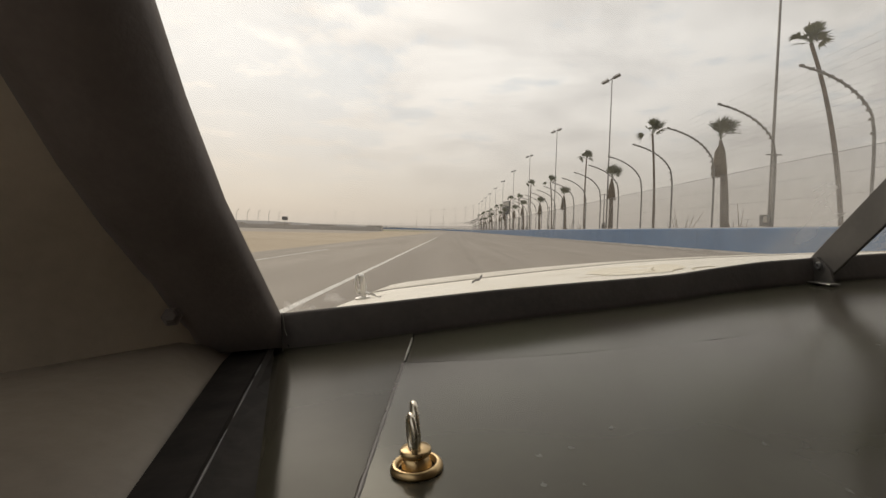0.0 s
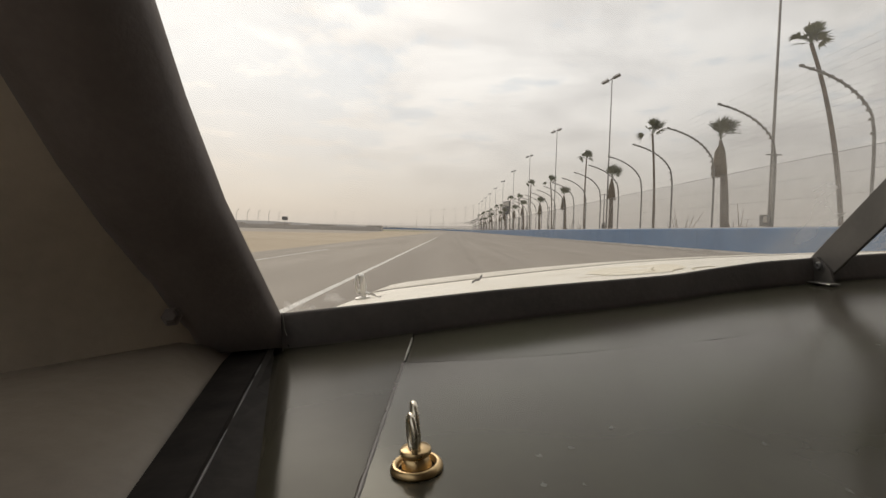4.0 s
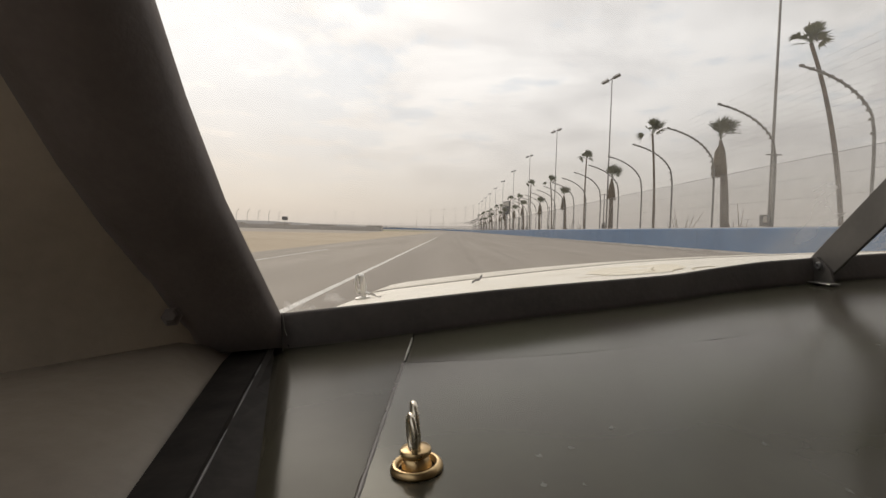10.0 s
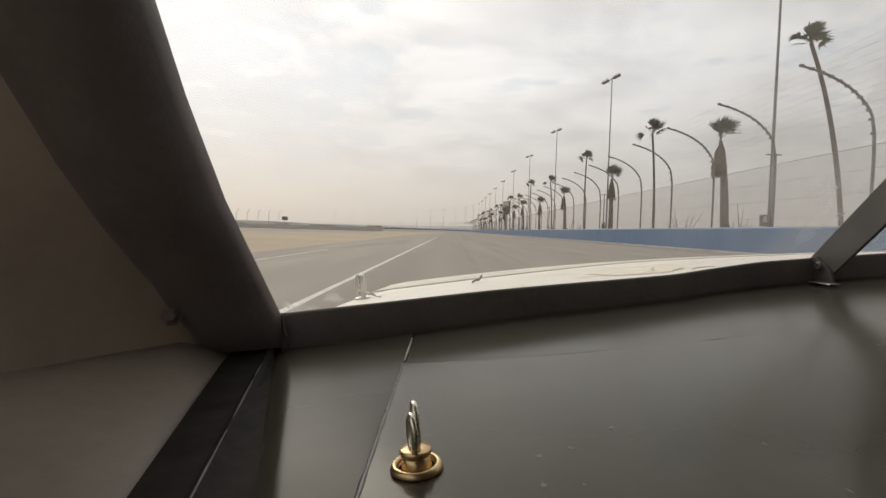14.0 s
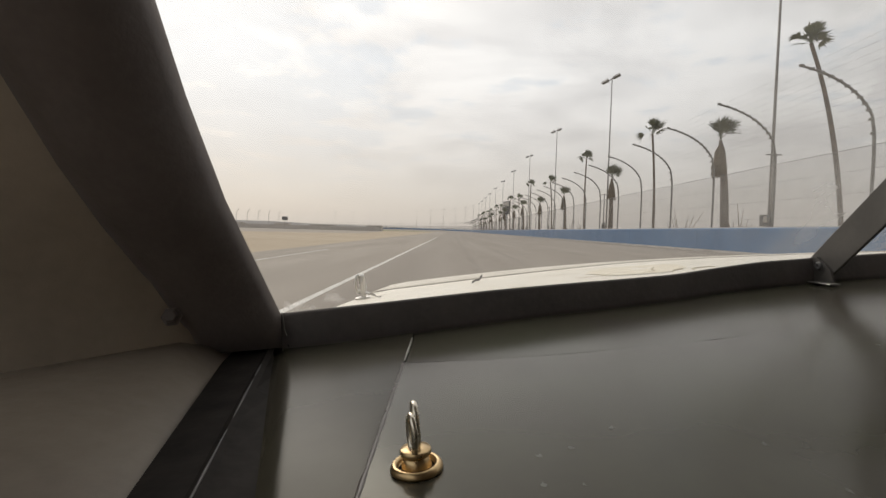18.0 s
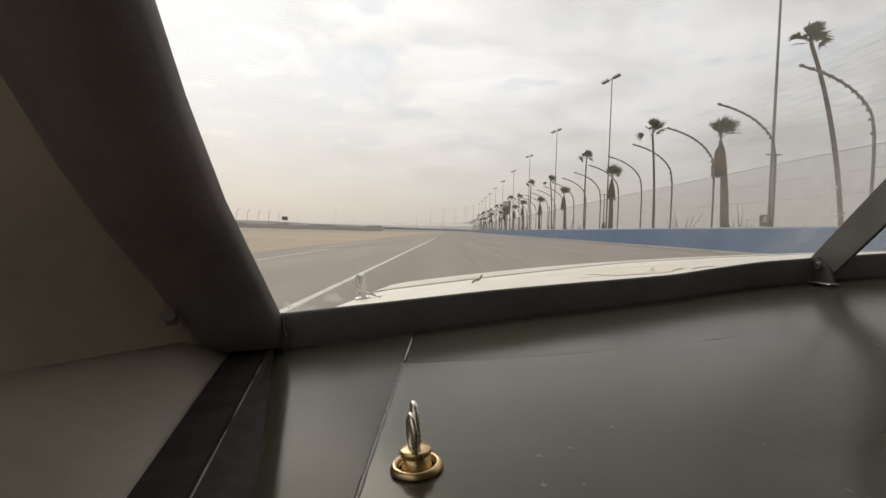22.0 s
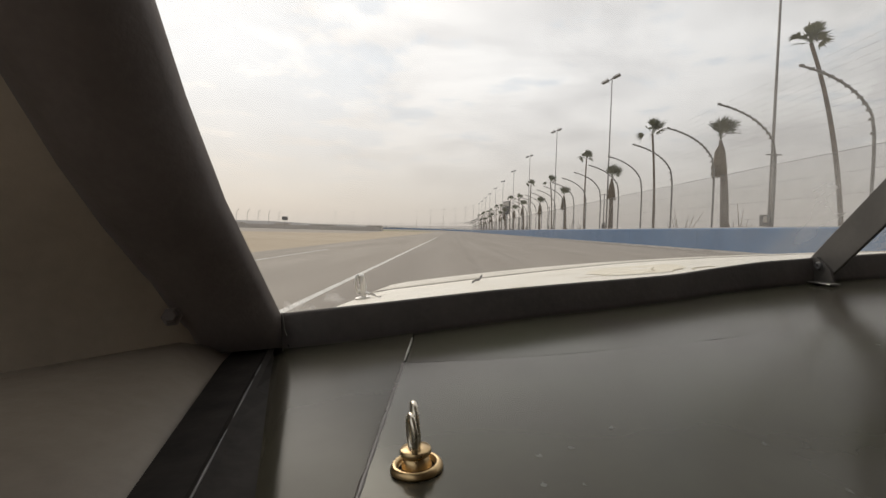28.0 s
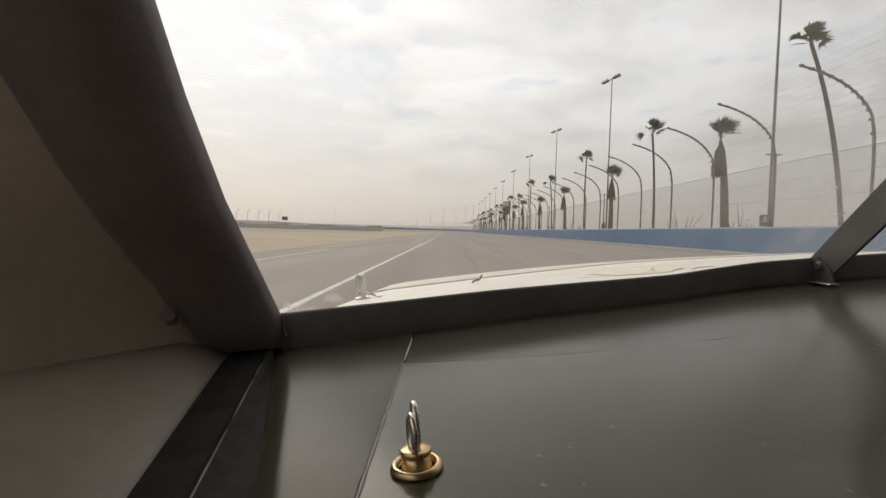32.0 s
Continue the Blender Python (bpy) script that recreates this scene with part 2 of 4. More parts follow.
M_TYRE = mat("tyre_rubber", (0.025, 0.025, 0.025), (0.018, 0.018, 0.018), 10.0, 0.8)
M_SPECK = mat("pale_highlight_and_thread", (0.34, 0.33, 0.29), (0.20, 0.19, 0.165), 200.0, 0.5)
M_SCUFF = mat("pale_scuff", (0.135, 0.14, 0.112), (0.055, 0.053, 0.038), 500.0, 0.3, bscale=1100, fine=0.4)


# ---- mesh helpers ----
def part(name, bm, material, parent=None, label="", smooth=False):
    """Links a bmesh as one mesh object, under a thing or a part."""
    me = bpy.data.meshes.new(name)
    bmesh.ops.recalc_face_normals(bm, faces=bm.faces)
    bm.to_mesh(me)
    bm.free()
    me.materials.append(material)
    if smooth:
        for p in me.polygons:
            p.use_smooth = True
    ob = new(name, me)
    if parent:
        ob.parent = parent
        ob.matrix_parent_inverse = parent.matrix_basis.inverted()
    if label:
        tagged(ob, label)
    return ob


def thing(name, label, category, at=(0, 0, 0), group="", kind=""):
    ob = new(name)
    ob.matrix_basis = pose(*at)
    return tagged(ob, label, category, group, kind)


def mesh_of(verts, faces):
    bm = bmesh.new()
    vs = [bm.verts.new(v) for v in verts]
    for f in faces:
        try:
            bm.faces.new([vs[i] for i in f])
        except ValueError:
            pass
    return bm


def box(cx, cy, cz, sx, sy, sz, m=None, bevel=0.0):
    bm = bmesh.new()
    bmesh.ops.create_cube(bm, size=1, matrix=Matrix.Translation((cx, cy, cz)) @ Matrix.Diagonal((sx, sy, sz, 1)))
    if bevel:
        bmesh.ops.bevel(bm, geom=bm.edges[:], offset=bevel, segments=2, affect="EDGES", profile=0.5)
    if m:
        bm.transform(m)
    return bm


def tube(points, radii, n=8, caps=True):
    """A round bar through points; radii one for all or one a point."""
    pts = [Vector(p) for p in points]
    if not isinstance(radii, (list, tuple)):
        radii = [radii] * len(pts)
    bm = bmesh.new()
    rings = []
    side = None
    for i, p in enumerate(pts):
        d = (pts[min(i + 1, len(pts) - 1)] - pts[max(i - 1, 0)]).normalized()
        if side is None:
            side = d.cross(Vector((0.31, 0.17, 1)) if abs(d.z) < 0.9 else Vector((1, 0, 0))).normalized()
        side = (side - d * side.dot(d)).normalized()
        up = d.cross(side)
        rings.append([bm.verts.new(p + radii[i] * (math.cos(a) * side + math.sin(a) * up)) for a in (2 * math.pi * k / n for k in range(n))])
    for a, b in zip(rings, rings[1:]):
        for k in range(n):
            bm.faces.new((a[k], a[(k + 1) % n], b[(k + 1) % n], b[k]))
    if caps:
        bm.faces.new(rings[0][::-1])
        bm.faces.new(rings[-1])
    return bm


def lathe(profile, n=32):
    """Turned about z from (radius, height) pairs."""
    bm = bmesh.new()
    rings = [[bm.verts.new((r * math.cos(2 * math.pi * k / n), r * math.sin(2 * math.pi * k / n), h)) for k in range(n)] for r, h in profile]
    for a, b in zip(rings, rings[1:]):
        for k in range(n):
            bm.faces.new((a[k], a[(k + 1) % n], b[(k + 1) % n], b[k]))
    bm.faces.new(rings[0][::-1])
    bm.faces.new(rings[-1])
    return bm


def loft(sections, closed=True):
    """Skin through equal-length rows of points; closed rows make a solid with end caps."""
    bm = bmesh.new()
    rows = [[bm.verts.new(p) for p in s] for s in sections]
    n = len(rows[0])
    for a, b in zip(rows, rows[1:]):
        for k in range(n if closed else n - 1):
            bm.faces.new((a[k], a[(k + 1) % n], b[(k + 1) % n], b[k]))
    if closed:
        bm.faces.new(rows[0][::-1])
        bm.faces.new(rows[-1])
    return bm


def prism(outline, z0, z1, bevel=0.0):
    """An upright slab with a plan outline."""
    bm = loft([[(x, y, z0) for x, y in outline], [(x, y, z1) for x, y in outline]])
    if bevel:
        bmesh.ops.bevel(bm, geom=bm.edges[:], offset=bevel, segments=2, affect="EDGES", profile=0.5)
    return bm


def mixed(a, b, t):
    return tuple(u + (v - u) * t for u, v in zip(a, b))


# ---- the oval: distance s along the car's line, d metres to its right ----
S0, S1, RAD = -430.0, 290.0, 300.0
BANK = 0.028


def bank(s):
    out = max(S0 - s, 0) / 90 if s < S0 else max(s - S1, 0) / 120
    top = 0.14 if s < S0 else 0.05
    return top * min(out, 1.0)


def on(s, d, z=0.0):
    h = z + BANK * min(max(d, -9.6), 16.0) + bank(s) * max(d - 1.0, 0)
    if s > S1:
        a = (s - S1) / RAD
        return Vector((-RAD + (RAD + d) * math.cos(a), S1 + (RAD + d) * math.sin(a), h))
    if s < S0:
        a = (S0 - s) / RAD
        return Vector((-RAD + (RAD + d) * math.cos(a), S0 - (RAD + d) * math.sin(a), h))
    return Vector((d, s, h))


def heading(s):
    return math.degrees((s - S1) / RAD) if s > S1 else (-math.degrees((S0 - s) / RAD) if s < S0 else 0.0)


def stations(a, b, step=12.0):
    n = max(int(round((b - a) / step)), 1)
    return [a + (b - a) * i / n for i in range(n + 1)]


def ribbon(a, b, ds, zs, step=12.0):
    """A strip along the track with the cross-section given by ds and zs."""
    return loft([[on(s, d, z) for d, z in zip(ds, zs)] for s in stations(a, b, step)], closed=False)


def rail(a, b, ds, zs, step=12.0):
    return loft([[on(s, d, z) for d, z in zip(ds, zs)] for s in stations(a, b, step)], closed=True)


A_END, B_END = -900.0, 900.0
ground = tagged(part("ground", mesh_of([(-2600, -2600, -0.30), (2600, -2600, -0.30), (2600, 2600, -0.30), (-2600, 2600, -0.30)], [(0, 1, 2, 3)]), M_GROUND),
                "pale dry sandy infield and open ground", "ground", kind="structure")
road = tagged(part("road", ribbon(A_END, B_END, (-2.0, 1.0, 5, 9, 12.95), (0, 0, 0, 0, 0), 8), M_ASPHALT),
              "worn grey asphalt race track with faint tyre marks", "race track", kind="structure")
apron = tagged(part("apron", ribbon(A_END, B_END, (-9.6, -2.0), (0, 0), 8), M_APRON),
               "grey asphalt apron beside the race track", "road apron", kind="structure")


def line_strip(a, b, d, w=0.13, label="white painted lane line"):
    tagged(part("lane_line", rail(a, b, (d - w / 2, d + w / 2, d + w / 2, d - w / 2), (0.001, 0.001, 0.005, 0.005), 8), M_LINE), label, "lane line", kind="structure")


line_strip(-430, 80, -2.16)
line_strip(-120, 27, -6.9, 0.11)
line_strip(120, B_END, -6.9, 0.11)
line_strip(A_END, -430, 2.6, 0.14)
line_strip(A_END, -120, -6.9, 0.14)
for a, b in ((S1 + 10, B_END), (A_END, -470)):
    tagged(part("grass", ribbon(a, b, (-90, -40, -9.6), (0.0, 0.0, 0.0), 10), M_GRASS), "green and yellowing mown infield grass", "grass", kind="stuff")

# ---- barrier wall and catch fence ----
WALL = 12.8
wall_outer = thing("wall_outer", "blue-painted steel barrier wall along the track with a pale foot", "barrier wall", on(0, WALL), kind="structure")
BAY = 4.75
PITCH0 = 15.9


def barrier(a, b, material, label=""):
    ds = (WALL, WALL, WALL + 0.05, WALL + 0.45, WALL + 0.45)
    zs = (0.10, 1.12, 1.17, 1.17, 0.10)
    return part("barrier_panel", rail(a + 0.01, b - 0.01, ds, zs, 9.5), material, wall_outer, label)


for i in range(-34, 42):
    s = PITCH0 + i * 2 * BAY
    if s > PITCH0 - 34 * 2 * BAY - 1:
        barrier(s, s + 2 * BAY, M_BLUE)
part("barrier_panel", rail(A_END, PITCH0 - 34 * 2 * BAY, (WALL, WALL, WALL + 0.05, WALL + 0.45, WALL + 0.45), (0.10, 1.12, 1.17, 1.17, 0.10), 9), M_BLUE, wall_outer)
part("barrier_panel", rail(PITCH0 + 42 * 2 * BAY, B_END, (WALL, WALL, WALL + 0.05, WALL + 0.45, WALL + 0.45), (0.10, 1.12, 1.17, 1.17, 0.10), 9), M_BLUE, wall_outer)
part("wall_foot", rail(A_END, B_END, (WALL - 0.03, WALL - 0.03, WALL + 0.4, WALL + 0.4), (-0.1, 0.11, 0.11, -0.1), 9), M_CONC, wall_outer, "pale concrete footing")
part("backing_wall", rail(A_END, B_END, (WALL + 0.47, WALL + 0.47, WALL + 0.95, WALL + 0.95), (-0.1, 1.20, 1.20, -0.1), 9), M_CONC, wall_outer, "pale concrete wall behind the barrier")

berm = tagged(part("berm", loft([[on(s, 13.76, 0.0), on(s, 19.0, 0.0), Vector((*on(s, 26.0).xy, -0.31))] for s in stations(A_END, B_END, 9)], closed=False), M_GROUND),
              "dry sandy bank behind the barrier wall", "bank", kind="structure")
FENCE = 13.55
fence = thing("catch_fence", "tall arched steel catch fence with mesh and cables above the wall", "fence", on(0, FENCE, 1.06), kind="structure")


def post_points():
    pts = [(0, 0, 1.06), (0, 0, 2.3), (0, 0, 3.5), (-0.03, 0, 4.15)]
    for k in range(1, 9):
        a = math.radians(8 + 62 * k / 8)
        pts.append((-2.42 * (1 - math.cos(a)) / (1 - math.cos(radians(70))), 0, 4.15 + 2.1 * math.sin(a) / math.sin(radians(70))))
    return pts


POST = post_points()
post_bm = tube(POST, [0.052] * 4 + [0.040] * 8, 8)
for j in range(12):
    k = 3 + j * 8 / 11
    q = mixed(POST[int(k)], POST[min(int(k) + 1, len(POST) - 1)], k - int(k))
    bmesh.ops.create_cube(post_bm, size=1, matrix=Matrix.Translation((q[0] - 0.035, 0, q[2] + 0.02)) @ Matrix.Diagonal((0.15, 0.06, 0.085, 1)))
post_mesh = part("fence_post", post_bm, M_STEEL, fence)
post_data = post_mesh.data
first = True
for i in range(-66, 130):
    s = PITCH0 + i * BAY
    o = post_mesh if first else new("fence_post", post_data)
    first = False
    o.parent = fence
    o.matrix_parent_inverse = fence.matrix_basis.inverted()
    p = on(s, FENCE)
    o.matrix_basis = pose(p.x, p.y, p.z, 0, 0, heading(s))
for j in range(12):
    k = 3 + j * 8 / 11
    a, b = POST[int(k)], POST[min(int(k) + 1, len(POST) - 1)]
    q = mixed(a, b, k - int(k))
    part("cable", tube([on(s, FENCE + q[0] - 0.06, q[2]) for s in stations(-860, 620, 9.5)], 0.0025, 4), M_STEEL, fence)
for z in (1.55, 2.3, 3.05, 3.8):
    part("rail", tube([on(s, FENCE - 0.09, z) for s in stations(-860, 620, 9.5)], 0.010 if z > 3.5 else 0.005, 4), M_STEEL, fence)
for i in range(-66, 130, 2):
    s = PITCH0 + i * BAY
    part("mesh_panel", mesh_of([on(s, FENCE - 0.1, 1.06), on(s + 2 * BAY, FENCE - 0.1, 1.06), on(s + 2 * BAY, FENCE - 0.1, 3.8), on(s, FENCE - 0.1, 3.8)], [(0, 1, 2, 3)]), M_MESH, fence)

# ---- light poles ----
POLE_D = 17.0


def light_pole(at):
    t = thing("light_pole", "tall slender steel floodlight pole behind the fence", "light pole", at, "floodlight poles along the track")
    x, y, z = at
    part("pole", tube([(x, y, z - 0.1), (x, y, z + 8), (x, y, z + 17.5)], [0.088, 0.075, 0.048], 10), M_POLE, t, smooth=True)
    cab = part("base_box", box(x - 0.34, y - 0.1, z + 1.60, 0.34, 0.22, 0.62, bevel=0.015), M_LAMPHEAD, t, "dark metal control box")
    part("box_door", box(x - 0.34, y - 0.22, z + 1.66, 0.23, 0.03, 0.34, bevel=0.006), M_CONC, cab, "pale door")
    part("bracket", box(x - 0.11, y - 0.05, z + 1.60, 0.16, 0.06, 0.06), M_POLE, t)
    part("crossbar", box(0, 0, 0, 3.0, 0.08, 0.08, Matrix.Translation((x, y, z + 17.5)) @ pose(0, 0, 0, 0, 0, -74)), M_POLE, t)
    for u in (-1.42, -1.02, -0.62, 0.62, 1.02, 1.42):
        m = Matrix.Translation((x, y, z + 17.5)) @ pose(0, 0, 0, 0, 0, -74) @ Matrix.Translation((u, -0.14, -0.05)) @ pose(0, 0, 0, 55, 0, 0)
        bm = lathe([(0.09, -0.18), (0.13, -0.08), (0.21, 0.12), (0.22, 0.15)], 10)
        bm.transform(m)
        part("lamp_head", bm, M_LAMPHEAD, t)
    return t


pole0 = light_pole(tuple(on(26.2, POLE_D)))
for i in range(-33, 24):
    if i:
        s = 26.2 + 27.15 * i
        p = on(s, POLE_D)
        copy_thing(pole0, pose(p.x, p.y, p.z, 0, 0, heading(s)))


# ---- palms ----
def palm(at, tall, seed, stocky, lean=0.0, spread=0.92):
    rng = random.Random(seed)
    label = "short stout fan palm with a thatch of dead fronds" if stocky else "tall thin fan palm with a wind-blown crown"
    t = thing("palm_tree", label, "palm tree", at, "fan palms behind the fence")
    x, y, z = at
    h = tall
    r0 = 0.205 if stocky else 0.088
    pts, rad = [], []
    for k in range(11):
        u = k / 10
        pts.append((x + lean * u * u + 0.03 * math.sin(5 * u + seed), y + 0.04 * math.sin(4 * u), z - 0.1 + (h + 0.1) * u))
        neck = 0.45 if stocky and u > 0.93 else 1.0
        rad.append(r0 * neck * (1.15 - 0.30 * u) * (1 + 0.05 * math.sin(9 * u + seed)))
    part("trunk", tube(pts, rad, 10), M_TRUNK, t, smooth=True)
    top = Vector(pts[-1])
    # pear-shaped skirt of dead fronds under the crown: a rough core with ragged hanging fronds
    if stocky:
        profile = [(0.06, -0.25), (0.20, -0.75), (0.31, -1.25), (0.34, -1.65), (0.29, -1.95), (0.22, -2.05)]
        bm = lathe(profile[::-1], 14)
        for v in bm.verts:
            k = 1 + 0.18 * noise.noise(Vector((v.co.x * 4, v.co.y * 4, v.co.z * 2.5 + seed)))
            v.co = Vector((v.co.x * k, v.co.y * k, v.co.z)) + top
        for i in range(120):
            az = rng.uniform(0, 2 * math.pi)
            z0 = -rng.uniform(0.25, 1.6)
            ln = rng.uniform(0.35, 0.70)
            r1 = 0.05 + 0.20 * -z0
            r2 = min(r1 + rng.uniform(0.04, 0.12), 0.40)
            o = Vector((math.cos(az), math.sin(az), 0))
            w = Vector((-o.y, o.x, 0)) * rng.uniform(0.04, 0.09)
            a0 = top + o * r1 + Vector((0, 0, z0))
            a1 = top + o * r2 + Vector((0, 0, z0 - ln * 0.6))
            a2 = top + o * (r2 + rng.uniform(-0.08, 0.05)) + Vector((0, 0, z0 - ln))
            v = [bm.verts.new(a0 - w * 0.5), bm.verts.new(a0 + w * 0.5), bm.verts.new(a1 + w), bm.verts.new(a2 + w * 0.3), bm.verts.new(a2 - w * 0.5), bm.verts.new(a1 - w)]
            bm.faces.new((v[0], v[1], v[2], v[5]))
            bm.faces.new((v[5], v[2], v[3], v[4]))
        part("thatch", bm, M_SKIRT, t, "ragged brown thatch of dead fronds")
    # fan leaves, a brush swept over by the wind
    bm = bmesh.new()
    count = 24
    size = 1.22 if stocky else spread
    for i in range(count):
        az = rng.uniform(0, 2 * math.pi)
        el = radians(rng.choice((90, 86, 80, 74, 68, 60, 52, 42) if stocky else (84, 74, 62, 50, 38, 26, 12, -4)) + rng.uniform(-7, 7))
        d = Vector((math.cos(az) * math.cos(el), math.sin(az) * math.cos(el), math.sin(el)))
        d = (d + Vector((0.30, -0.05, 0.20 if stocky else 0.12))).normalized()
        stem = rng.uniform(0.30, 0.62) * size
        base = top + d * stem
        side = d.cross(Vector((0, 0, 1)))
        if side.length < 0.1:
            side = Vector((1, 0, 0))
        side.normalize()
        up = side.cross(d)
        w = 0.014
        bm.faces.new([bm.verts.new(top + side * w), bm.verts.new(top - side * w), bm.verts.new(base - side * w), bm.verts.new(base + side * w)])
        roll = rng.uniform(-0.9, 0.9)
        sd = side * math.cos(roll) + up * math.sin(roll)
        blades = 11
        for k in range(blades):
            a = radians(-50 + 100 * k / (blades - 1))
            v = (d * math.cos(a) + sd * math.sin(a)).normalized()
            ln = size * rng.uniform(0.50, 0.80) * (0.6 + 0.4 * math.cos(a))
            wv = d.cross(v)
            wv = (wv.cross(v)).normalized() if wv.length > 0.05 else sd
            mid = base + v * ln * 0.55
            tip = base + v * ln + Vector((0.10 * ln, 0, -0.18 * ln * rng.uniform(0.3, 1.6)))
            bm.faces.new([bm.verts.new(base), bm.verts.new(mid + wv * 0.036), bm.verts.new(tip), bm.verts.new(mid - wv * 0.036)])
    part("crown", bm, M_FROND, t)
    return t


PALM_D = 15.5
palms = [palm(tuple(on(19.4, PALM_D)), 8.3, 3, False, -1.7, 0.74), palm(tuple(on(27.6, PALM_D)), 6.1, 4, True, -0.55),
         palm(tuple(on(37.3, PALM_D)), 8.4, 5, False, -0.4, 1.1), palm(tuple(on(47.4, PALM_D)), 6.1, 6, True), palm(tuple(on(56.8, PALM_D)), 9.4, 8, False, 0.0, 0.95)]
rng = random.Random(11)
for i in range(-36, 27):
    if 0 <= i < 5:
        continue
    s = 18.6 + 9.4 * i + rng.uniform(-0.8, 0.8)
    src = palms[(4, 1, 2, 3)[i % 4]]
    k = rng.uniform(0.93, 1.06)
    p = on(s, PALM_D + rng.uniform(-0.3, 0.4))
    o = copy_thing(src, pose(p.x, p.y, p.z, 0, 0, rng.uniform(-40, 40)))
    o.scale = (k, k, k)

# ---- infield edge and distance ----
infield_wall = tagged(part("infield_wall", prism([(-140, 214), (-34, 236), (-33.6, 238), (-140, 216)], -0.30, 1.7), M_WALLDARK), "long low weathered barrier wall across the infield", "wall", kind="structure")
tagged(part("infield_road", mesh_of([(-190, 118, -0.292), (-44, 100, -0.292), (-24, 128, -0.292), (-33, 236, -0.292), (-200, 196, -0.292)], [(0, 1, 2, 3, 4)]), M_APRON),
       "pale asphalt access road across the infield", "road", kind="structure")
inner = thing("infield_fence", "distant arched fence posts beyond the infield", "fence", (-100, 240, 0))
ip = None
for i in range(10):
    q = mixed((-128, 225), (-62, 262), i / 15)
    if ip is None:
        ip = part("fence_post", tube([(0, 0, -0.35), (0, 0, 6.6), (0.4, 0, 8.0), (1.7, 0, 8.8)], 0.075, 6), M_STEEL, inner)
        o = ip
    else:
        o = new("fence_post", ip.data)
    o.parent = inner
    o.matrix_parent_inverse = inner.matrix_basis.inverted()
    o.matrix_basis = pose(q[0], q[1], 0, 0, 0, -20)
bm = bmesh.new()
prev = None
for i in range(81):
    x = -2300 + 4600 * i / 80
    hgt = 14 + 16 * noise.noise(Vector((x * 0.0016, 3.1, 0))) + 6 * noise.noise(Vector((x * 0.007, 9.1, 0)))
    cur = [bm.verts.new((x, 2300, -1)), bm.verts.new((x, 2330, max(hgt, 4))), bm.verts.new((x, 2420, -1))]
    if prev:
        bm.faces.new((prev[0], cur[0], cur[1], prev[1]))
        bm.faces.new((prev[1], cur[1], cur[2], prev[2]))
    prev = cur
tagged(part("backdrop", bm, M_HILL), "pale hazy low hills on the horizon", "distant hills", kind="structure")


# ---- the car: places given from the eye ----
CAR = VIEW @ pose(0, 0, 0, 87.46, 0, 0.87).inverted() @ pose(0, 0, 0, 0, -4, 0)
car = thing("race_car", "white race car with a bare black sheet-metal cockpit", "race car", (0.6, 0.2, 0.0))


def carpart(name, bm, material, parent=None, label="", smooth=False):
    bm.transform(CAR)
    return part(name, bm, material, parent or car, label, smooth)


DASH = -0.125
BASE = [(-0.202, 0.547), (-0.15, 0.556), (-0.074, 0.580), (0.032, 0.620), (0.15, 0.654), (0.23, 0.670), (0.308, 0.695), (0.40, 0.732),
        (0.472, 0.755), (0.553, 0.767), (0.635, 0.776), (0.75, 0.772), (0.90, 0.745), (1.10, 0.66), (1.28, 0.58), (1.40, 0.547)]
dashboard = carpart("dashboard", prism([(-0.075, 0.05), (1.30, 0.05), (1.395, 0.54)] + BASE[:-1][::-1] + [(-0.24, 0.55), (-0.20, 0.50)], DASH - 0.045, DASH - 0.024), M_STRIP,
                    label="black dashboard substrate")


def base_y(x):
    for (xa, ya), (xb, yb) in zip(BASE, BASE[1:]):
        if xa <= x <= xb:
            return ya + (yb - ya) * (x - xa) / (xb - xa)
    return BASE[0][1]


def left_x(y):
    return min(-0.043 - (y - 0.05) * 0.317, -0.080)


# sheets of the dash, parted by narrow seams; the outer edge rolls down into the angle
# the roll is shaped to darken the edge like the pillar's reflection
def roll_width(y):
    return 0.010 + 0.048 * max(y - 0.22, 0)


def sheet_row(y):
    w = roll_width(y)
    xl = left_x(y) - w / 2
    row = []
    for k in range(15):
        u = k / 14
        x = xl + (-0.0535 - xl) * u ** 1.6
        row.append((x, y, DASH - 0.29 * w * max(0.0, 1 - (x - xl) / w) ** 2))
    low = [(x, yy, z - 0.002) for x, yy, z in row[::-1]]
    return [row[0]] + row + [row[-1], low[0]] + low + [low[-1]]


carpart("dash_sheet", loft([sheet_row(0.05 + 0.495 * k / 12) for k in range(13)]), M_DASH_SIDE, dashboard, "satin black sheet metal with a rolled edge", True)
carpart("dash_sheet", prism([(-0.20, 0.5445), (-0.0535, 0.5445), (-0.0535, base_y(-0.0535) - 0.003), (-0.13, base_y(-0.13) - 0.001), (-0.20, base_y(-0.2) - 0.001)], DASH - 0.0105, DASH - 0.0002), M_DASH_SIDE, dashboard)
EDGE = [(-0.0522, 0.4505), (0.02, 0.4455), (0.1, 0.446), (0.17, 0.455), (0.24, 0.461), (0.337, 0.488), (0.9, 0.50), (1.34, 0.42)]


def edge_y(x):
    for (xa, ya), (xb, yb) in zip(EDGE, EDGE[1:]):
        if xa <= x <= xb:
            return ya + (yb - ya) * (x - xa) / (xb - xa)
    return EDGE[-1][1]


